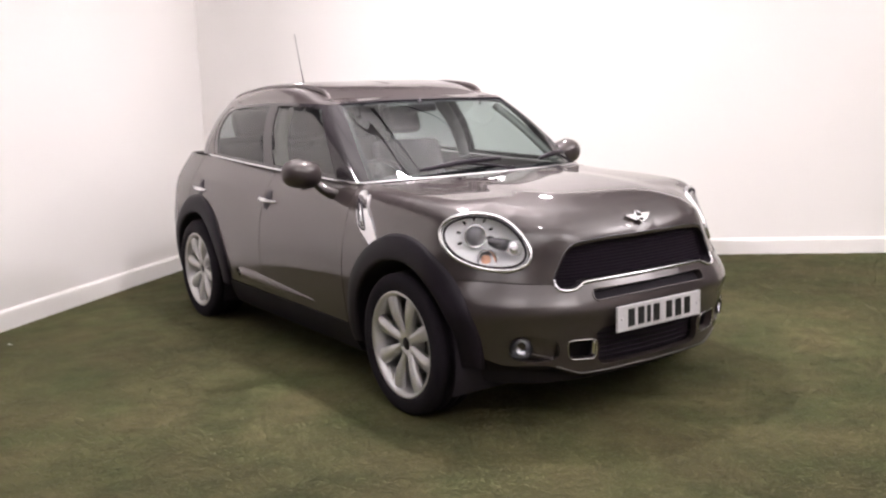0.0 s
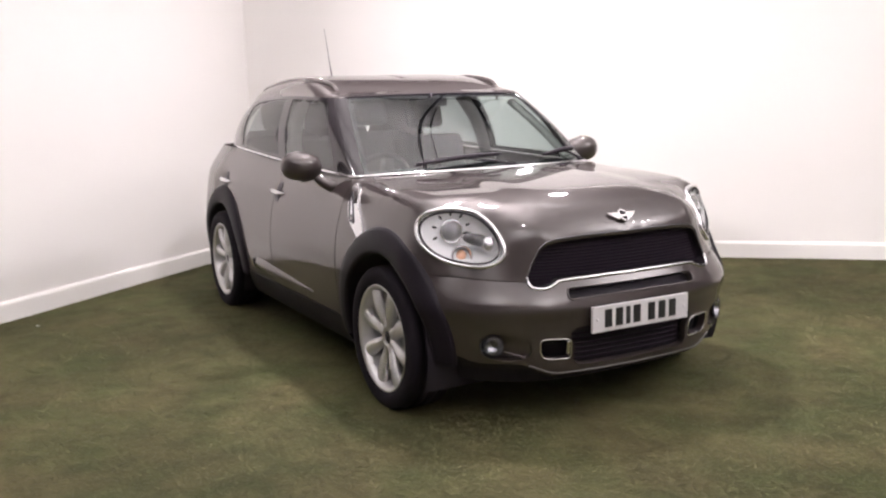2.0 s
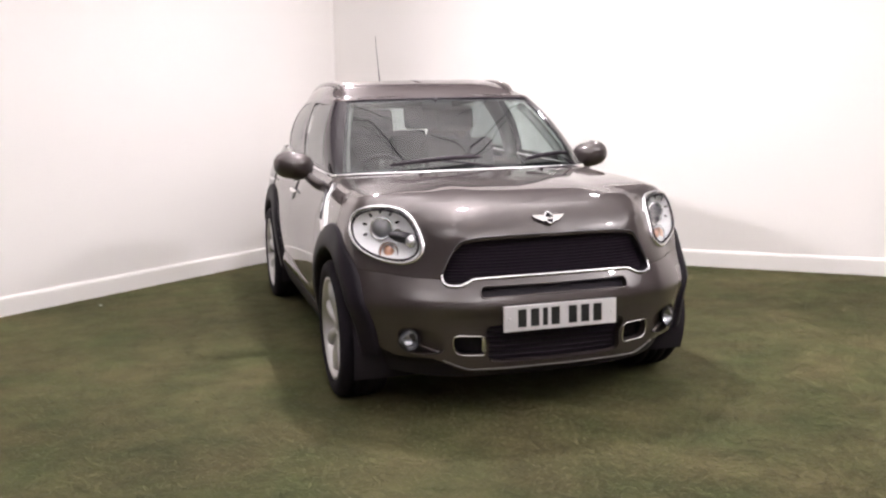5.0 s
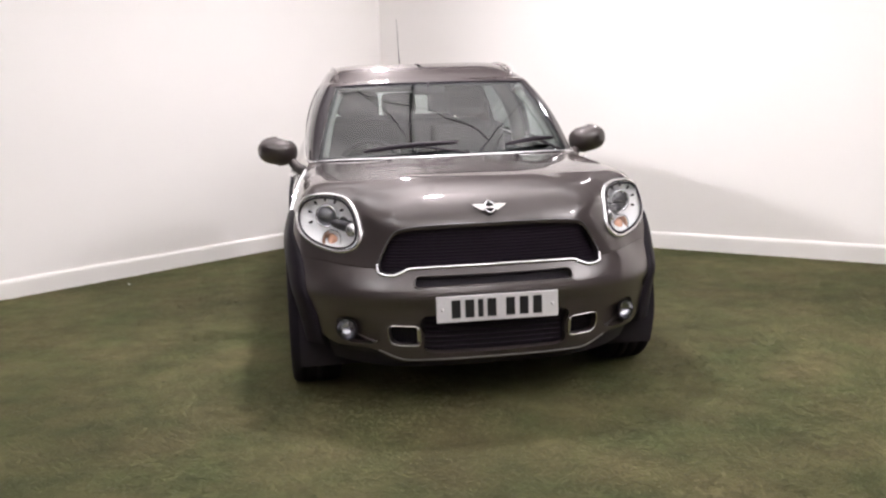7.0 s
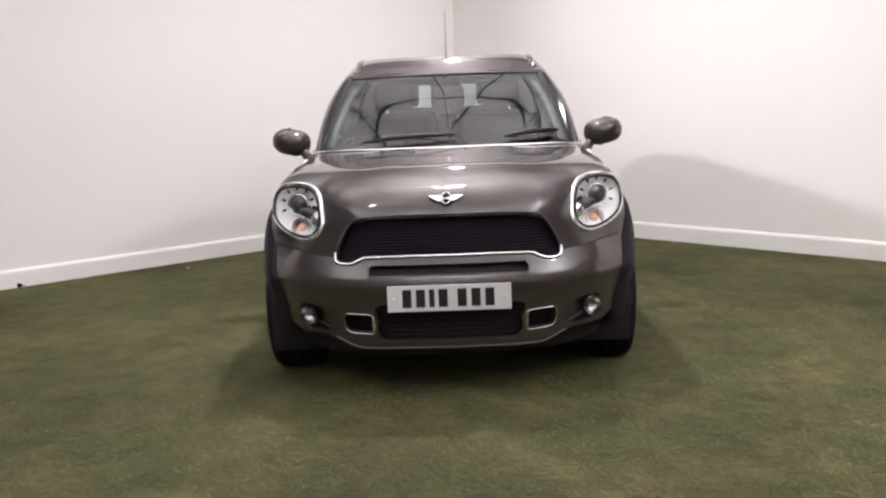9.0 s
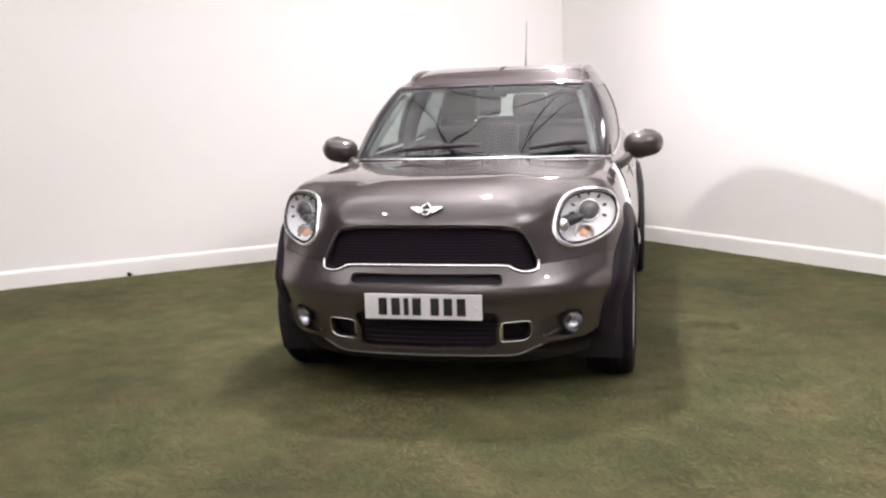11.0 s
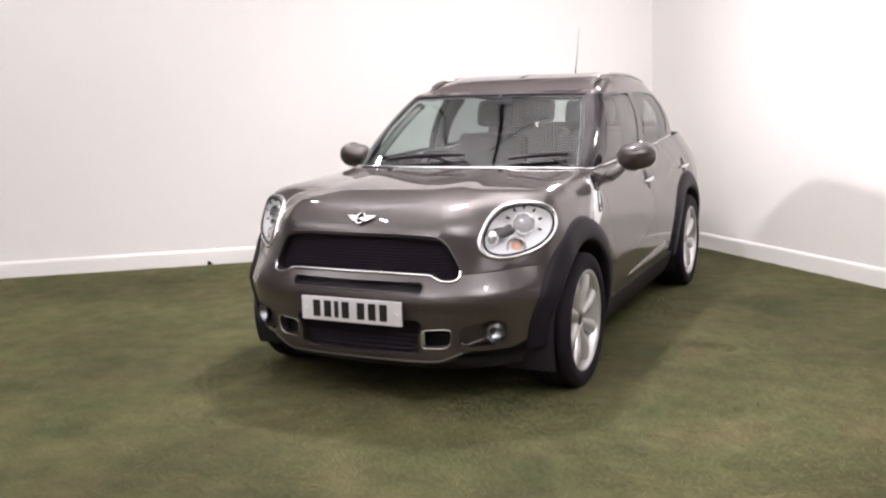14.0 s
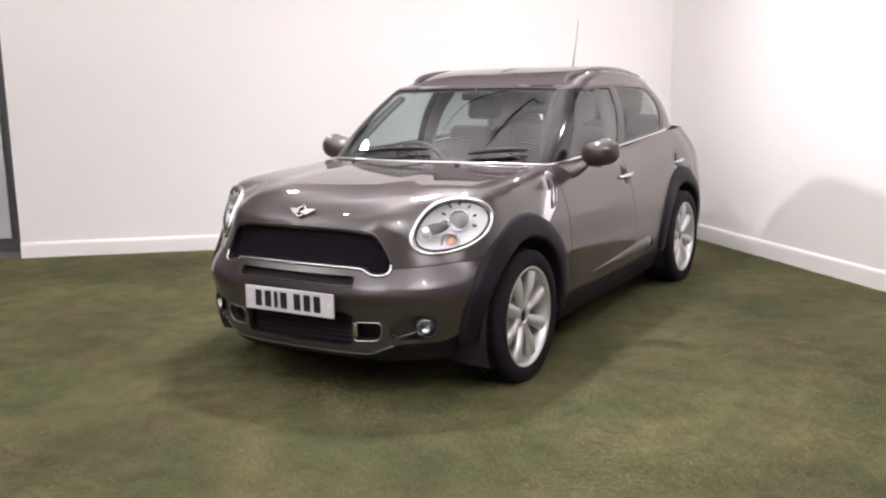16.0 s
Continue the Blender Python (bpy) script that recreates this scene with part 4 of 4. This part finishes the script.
for r in (0.985, 0.97, 0.95, 0.92, 0.87, 0.78, 0.66, 0.5, 0.32, 0.15, 0.02):
    spine = np.clip(edge[:, 1], 1.42, 2.62)
    x, y = edge[:, 0] * r, spine + (edge[:, 1] - spine) * r
    w = np.clip(np.abs(x) / edge_x(y), 0, 1) ** 12
    rows.append(np.stack([x, y, edge_z(y) * w + CROWN(y) * (1 - w)], -1))
part("roof", grid(rows, True), PAINT, car, "dark grey metallic roof")
part("headlining", grid([row - (0, 0, 0.035) for row in rows[1:]], True), LINING, car)
part("roof_gutter", tube(house(np.linspace(-2.95, 2.95, 50), 0.945, 0.0), 0.006, 6), BLACK, car)

# ---- glass and pillars
def pane(name, k0, k1, v0, v1, mat, label, step=0.12, curve=None):
    ks = np.linspace(k0, k1, 24)
    loop = [(k, v0) for k in ks] + [(k, v1) for k in ks[::-1]]
    ob = part(name, sheet(curve if curve is not None else loop, [], lambda k, v: house(k, v, -0.003), step, 0), mat, car, label)
    return ob


part("windscreen", grid([house(np.linspace(-2.88, 2.88, 60), v, -0.002) for v in np.linspace(0.0, 0.95, 14)]), WIND_GLASS, car, "curved clear windscreen with reflections")
frit = []
for k in (-1, 1):
    frit.append(grid([house(k * np.linspace(2.70, 2.90, 4), v, -0.005) for v in np.linspace(0, 0.95, 12)]))
frit.append(grid([house(np.linspace(-2.9, 2.9, 50), v, -0.005) for v in (0.90, 0.95)]))
frit.append(grid([house(np.linspace(-2.9, 2.9, 50), v, -0.005) for v in (0.0, 0.03, 0.05)]))
part("windscreen_border", join(*frit), BLACK, car)


def glazing(side):
    front = [(4.17, 0.045), (4.6, 0.045), (5.2, 0.045), (5.86, 0.045), (5.84, 0.45), (5.80, 0.89), (5.2, 0.895), (4.5, 0.89), (4.04, 0.885), (4.03, 0.6), (4.08, 0.3)]
    rear = [(6.16, 0.045), (6.8, 0.045), (7.4, 0.045), (8.00, 0.045), (8.06, 0.30), (8.05, 0.60), (7.92, 0.82), (7.70, 0.885), (7.0, 0.895), (6.14, 0.895), (6.15, 0.45)]
    fl, rl = sided(front, side), sided(rear, side)
    k = np.linspace(2.84, 8.12, 60)
    top = [(a, 0.948) for a in k if a < 7.75] + [(7.9, 0.93), (8.05, 0.88), (8.16, 0.75), (8.20, 0.5), (8.18, 0.2), (8.12, -0.01)]
    loop = [(a, -0.01) for a in k[::-1]] + top
    part("pillar_trim", sheet(sided(loop, side), [fl, rl], house, 0.07, 0.014), PILLAR_GLOSS, car, "gloss black pillars and window frame")
    pane("front_side_window", 0, 0, 0, 0, SIDE_GLASS, "clear front side window", curve=fl)
    pane("rear_side_window", 0, 0, 0, 0, DARK_GLASS, "tinted rear side window", curve=rl)
    back = [(8.145, -0.01), (8.21, 0.2), (8.23, 0.5), (8.19, 0.76), (8.08, 0.89), (7.92, 0.942), (9.9, 0.944), (9.75, 0.5), (9.9, -0.01)]
    loop = np.vstack([spline(back[:6], 4), spline(back[6:], 6)])
    part("rear_pillar", sheet(sided(loop, side), [], house, 0.07, 0.012), PAINT, car, "dark grey rear pillar")
    # waist trim
    ks = np.linspace(2.95, 8.35, 70)
    part("waist_trim", tube(house(side * ks, -0.012, 0.006), 0.0075, 8), CHROME, car, "chrome waist trim")


both(glazing)
pane("rear_window", 0, 0, 0, 0, SIDE_GLASS, "lightly tinted rear window", curve=[(9.95, 0.05), (10.5, 0.05), (11, 0.05), (11, 0.90), (10.5, 0.90), (9.95, 0.90)])
pane("rear_window", 0, 0, 0, 0, SIDE_GLASS, "lightly tinted rear window", curve=[(-9.95, 0.90), (-10.5, 0.90), (-11, 0.90), (-11, 0.05), (-10.5, 0.05), (-9.95, 0.05)])

# black band added to block the window light showing below the headrests
part("rear_window_mask", join(*[grid([house(k * np.linspace(9.9, 11, 12), v, -0.006) for v in (0.0, 0.12, 0.24)]) for k in (-1, 1)]), BLACK, car)

# ---- cowl strip, wipers, washer jets
ks = np.linspace(-2.95, 2.95, 80)
part("scuttle_trim", tube(house(ks, -0.014, 0.010), 0.0085, 8), CHROME, car, "chrome strip along the foot of the windscreen")
part("scuttle_panel", grid([house(ks, v, d) for v, d in ((-0.03, -0.02), (0.02, -0.012), (0.05, -0.004))]), BLACK, car)


def wiper(k0, k1, v0, v1, pivot_k, pivot_v):
    t = np.linspace(0, 1, 24)
    blade = house(k0 + (k1 - k0) * t, v0 + (v1 - v0) * t, 0.022 + 0.010 * np.sin(math.pi * t))
    ob = part("wiper", tube(blade, 0.006 + 0.008 * np.abs(np.sin(math.pi * t)) ** 0.5, 6), BLACK, car, "black windscreen wiper")
    t = np.linspace(0, 1, 14)
    km, vm = k0 + (k1 - k0) * 0.6, v0 + (v1 - v0) * 0.6
    arm = house(pivot_k + (km - pivot_k) * t, pivot_v + (vm - pivot_v) * t, 0.010 + 0.012 * np.sin(math.pi * t * 0.8))
    part("wiper_arm", tube(arm, 0.008 - 0.003 * t, 6), BLACK, ob)
    part("wiper_pivot", ball(house(pivot_k, pivot_v + 0.025, 0.008), (0.012, 0.012, 0.012), 12, 8), BLACK, ob)


wiper(-1.55, 0.18, 0.045, 0.100, 0.32, -0.005)
wiper(1.05, 2.35, 0.060, 0.115, 2.35, -0.005)
for x in (-0.33, 0.33):
    z = float(bonnet_shape(np.array([x]), np.array([0.24]))[0, 2])
    part("washer_jet", box(x - 0.012, 0.228, z - 0.003, x + 0.012, 0.252, z + 0.009, 0.004), BLACK, car)


# ---- mirrors
def mirror(side):
    cap = []
    for e in np.linspace(-math.pi / 2, math.pi / 2, 16):
        a = np.linspace(0, 2 * math.pi, 28, endpoint=False)
        c, s = np.cos(e) ** 0.8, np.sign(np.sin(e)) * abs(np.sin(e)) ** 0.9
        depth = np.where(np.sin(a) > 0, 0.035, 0.095)
        cap.append(np.stack([side * (0.898 + 0.111 * c * np.cos(a)), 0.845 + depth * c * np.sin(a), np.full_like(a, 1.071 + 0.077 * s) + 0.006 * np.cos(a)], -1))
    ob = part("door_mirror", grid(cap, True), PAINT, car, "round grey door mirror on a dark arm")
    part("mirror_glass", moved(lathe([(0, 0.001), (0, 0.085)], 28, "y"), Matrix.Translation((side * 0.896, 0.884, 1.071)) @ Matrix.Diagonal((1.0, 1, 0.68, 1))), CHROME, ob)
    arm = spline([(side * 0.742, 0.725, 0.955), (side * 0.775, 0.755, 0.968), (side * 0.812, 0.795, 0.998), (side * 0.845, 0.835, 1.05)], 6)
    part("mirror_arm", tube(arm, np.linspace(0.034, 0.023, len(arm)), 12, 0.8, (0, 1, 0)), PAINT, ob)


both(mirror)


# ---- roof rails and aerial
def rail(side):
    path = spline([(side * 0.528, 1.19, 1.4440), (side * 0.531, 1.27, 1.4930), (side * 0.535, 1.50, 1.5230), (side * 0.534, 1.80, 1.5300), (side * 0.525, 2.15, 1.5180), (side * 0.508, 2.50, 1.4830), (side * 0.500, 2.62, 1.4480)], 6)
    ob = part("roof_rail", tube(path, 0.012, 8, 1.2), PAINT, car, "low roof rail")
    part("rail_foot", grid([path, path - (0, 0, 0.07)]), PAINT, ob)


both(rail)
aerial = part("aerial", tube([(0, 2.545, 1.50), (0, 2.56, 1.55), (0, 2.60, 1.66), (0, 2.67, 1.905)], [0.007, 0.006, 0.0024, 0.0016], 8), CLADDING, car, "thin roof aerial")
part("aerial_base", ball((0, 2.53, 1.50), (0.022, 0.045, 0.022), 16, 8), BLACK, aerial)


# ---- wheels, built once for the left-hand side and copied
def make_wheel():
    hub = new("wheel")
    tagged(hub, "silver eight-spoke alloy wheel")
    tyre = [(-0.10, 0.235), (-0.112, 0.25), (-0.118, 0.285), (-0.112, 0.315), (-0.095, 0.328), (-0.05, 0.332), (-0.048, 0.326), (-0.040, 0.326), (-0.038, 0.332), (-0.004, 0.332),
            (-0.002, 0.326), (0.006, 0.326), (0.008, 0.332), (0.045, 0.332), (0.047, 0.326), (0.055, 0.326), (0.057, 0.331), (0.095, 0.328), (0.110, 0.316), (0.117, 0.29), (0.115, 0.266),
            (0.109, 0.252), (0.100, 0.242)]
    part("tyre", lathe(tyre, 72), RUBBER, hub, "black low-profile tyre")
    rim = part("rim", lathe([(-0.10, 0.232), (-0.09, 0.215), (-0.02, 0.205), (0.05, 0.216), (0.092, 0.227), (0.103, 0.233), (0.108, 0.241), (0.108, 0.248), (0.102, 0.250), (0.095, 0.247)], 72), ALLOY, hub)
    for i in range(8):
        rows = []
        for t in np.linspace(0, 1, 9):
            r = 0.045 + t * 0.188
            w = 0.023 + 0.014 * smooth(0.05, 0.9, t)
            x = 0.070 + 0.016 * smooth(0, 0.6, t) - 0.004 * smooth(0.7, 1, t)
            th = 0.026
            sec = [(x - th, -w * 0.9), (x - 0.010, -w), (x + 0.002, -w * 0.82), (x + 0.009, -w * 0.45), (x + 0.0115, 0), (x + 0.009, w * 0.45), (x + 0.002, w * 0.82), (x - 0.010, w), (x - th, w * 0.9)]
            rows.append([(u, q, r) for u, q in sec])
        v, f = grid(rows)
        part("spoke", moved((v, f), Matrix.Rotation(2 * math.pi * (i + 0.5) / 8, 4, "X")), ALLOY, rim)
    part("hub_face", lathe([(0.02, 0.075), (0.066, 0.070), (0.076, 0.055), (0.078, 0.034), (0.070, 0.030)], 40), ALLOY, rim)
    part("centre_cap", lathe([(0.068, 0.031), (0.073, 0.029), (0.075, 0.018), (0.076, 0.001)], 28), BLACK_GLOSS, rim)
    for i in range(5):
        a = 2 * math.pi * (i + 0.2) / 5
        part("wheel_bolt", moved(lathe([(0.05, 0.009), (0.072, 0.009), (0.074, 0.001)], 8), Matrix.Translation((0, 0.053 * math.cos(a), 0.053 * math.sin(a)))), STEEL, rim)
    part("brake_disc", lathe([(0.0, 0.06), (0.012, 0.07), (0.012, 0.146), (0.0, 0.148), (-0.01, 0.146)], 48), STEEL, hub)
    part("brake_caliper", moved(box(-0.02, -0.05, 0.10, 0.045, 0.05, 0.175, 0.012), Matrix.Rotation(radians(70), 4, "X")), CAST, hub)
    return hub


wheel = make_wheel()
wheel.parent = car
for n, (side, y) in enumerate(((1, 0.0), (-1, 0.0), (1, 2.595), (-1, 2.595))):
    x = 0.757 if y == 0 else 0.752
    m = pose(side * x, y, 0.332, 4 * n, 0, 0 if side > 0 else 180)
    if n == 0:
        first = m
    else:
        copy_thing(wheel, m).parent = car
wheel.matrix_basis = first

# ---- cabin
part("cabin_floor", box(-0.68, 0.46, 0.345, 0.68, 3.1, 0.40), BLACK, car, "", False)
part("parcel_shelf", box(-0.60, 2.55, 0.90, 0.60, 3.05, 0.95, 0.01), FABRIC, car)
dash_rows = []
for x in np.linspace(-0.66, 0.66, 25):
    y0 = float(np.interp(abs(x), BELT[:120, 0], BELT[:120, 1])) + 0.03
    hump = 0.035 * math.exp(-((x + 0.37) / 0.14) ** 2) + 0.03 * math.exp(-(x / 0.13) ** 2)
    dash_rows.append([(x, y0, 1.0), (x, y0 + 0.10, 1.005), (x, 0.78, 0.995 + hump), (x, 0.88, 0.97 + hump), (x, 0.93, 0.90), (x, 0.92, 0.75), (x, 0.86, 0.60)])
part("dashboard", grid(dash_rows), BLACK, car, "black dashboard")
wheel_m = Matrix.Translation((-0.37, 1.02, 0.93)) @ Matrix.Rotation(radians(-66), 4, "X")
steering = part("steering_wheel", moved(tube([(0.185 * math.cos(a), 0.185 * math.sin(a), 0) for a in np.linspace(0, 2 * math.pi, 41)], 0.015, 8), wheel_m), BLACK, car, "black steering wheel")
part("steering_boss", moved(ball((0, 0, -0.02), (0.075, 0.07, 0.035), 18, 10), wheel_m), BLACK, steering)
for a in (0, 180, 270):
    d = Vector((math.cos(radians(a)), math.sin(radians(a)), 0))
    part("steering_spoke", moved(tube([d * 0.06, d * 0.18], 0.016, 8, 0.5), wheel_m), SATIN, steering)


def seat(x, y, wide, back_high, rest=True):
    ob = part("seat", box(x - wide, y - 0.24, 0.42, x + wide, y + 0.28, 0.62, 0.06, 3), FABRIC, car, "charcoal cloth seat")
    lean = Matrix.Translation((x, y + 0.24, 0.58)) @ Matrix.Rotation(radians(-16), 4, "X")
    part("seat_back", moved(box(-wide, -0.06, -0.02, wide, 0.07, back_high, 0.055, 3), lean), FABRIC, ob)
    if rest:
        part("headrest", moved(box(-0.13, -0.045, back_high + 0.05, 0.13, 0.045, back_high + 0.23, 0.045, 3), lean), FABRIC, ob)
        for px in (-0.05, 0.05):
            part("headrest_post", moved(tube([(px, 0, back_high - 0.02), (px, 0, back_high + 0.08)], 0.006, 6), lean), STEEL, ob)
    return ob


for x in (-0.36, 0.36):
    seat(x, 1.42, 0.25, 0.60)
seat(-0.35, 2.28, 0.27, 0.60)
seat(0.35, 2.28, 0.27, 0.60)
seat(0.0, 2.30, 0.08, 0.58)
for side in (-1, 1):
    pillar = house(side * np.full(8, 5.93), np.linspace(0.0, 0.95, 8), -0.075)
    part("belt_pillar_trim", tube(pillar, 0.045, 8, 0.6, (0, 1, 0)), LIGHT_TRIM, car)
    post = house(side * np.linspace(3.0, 3.25, 8), np.linspace(0.05, 0.93, 8), -0.065)
    part("windscreen_pillar_trim", tube(post, 0.03, 8, 0.7), LIGHT_TRIM, car)
rear_view = part("rear_view_mirror", box(-0.095, 1.045, 1.355, 0.095, 1.075, 1.405, 0.014), BLACK, car, "black interior mirror")
part("mirror_stalk", tube([(0, 1.06, 1.39), (0, 1.08, 1.43)], 0.010, 6), BLACK, rear_view)
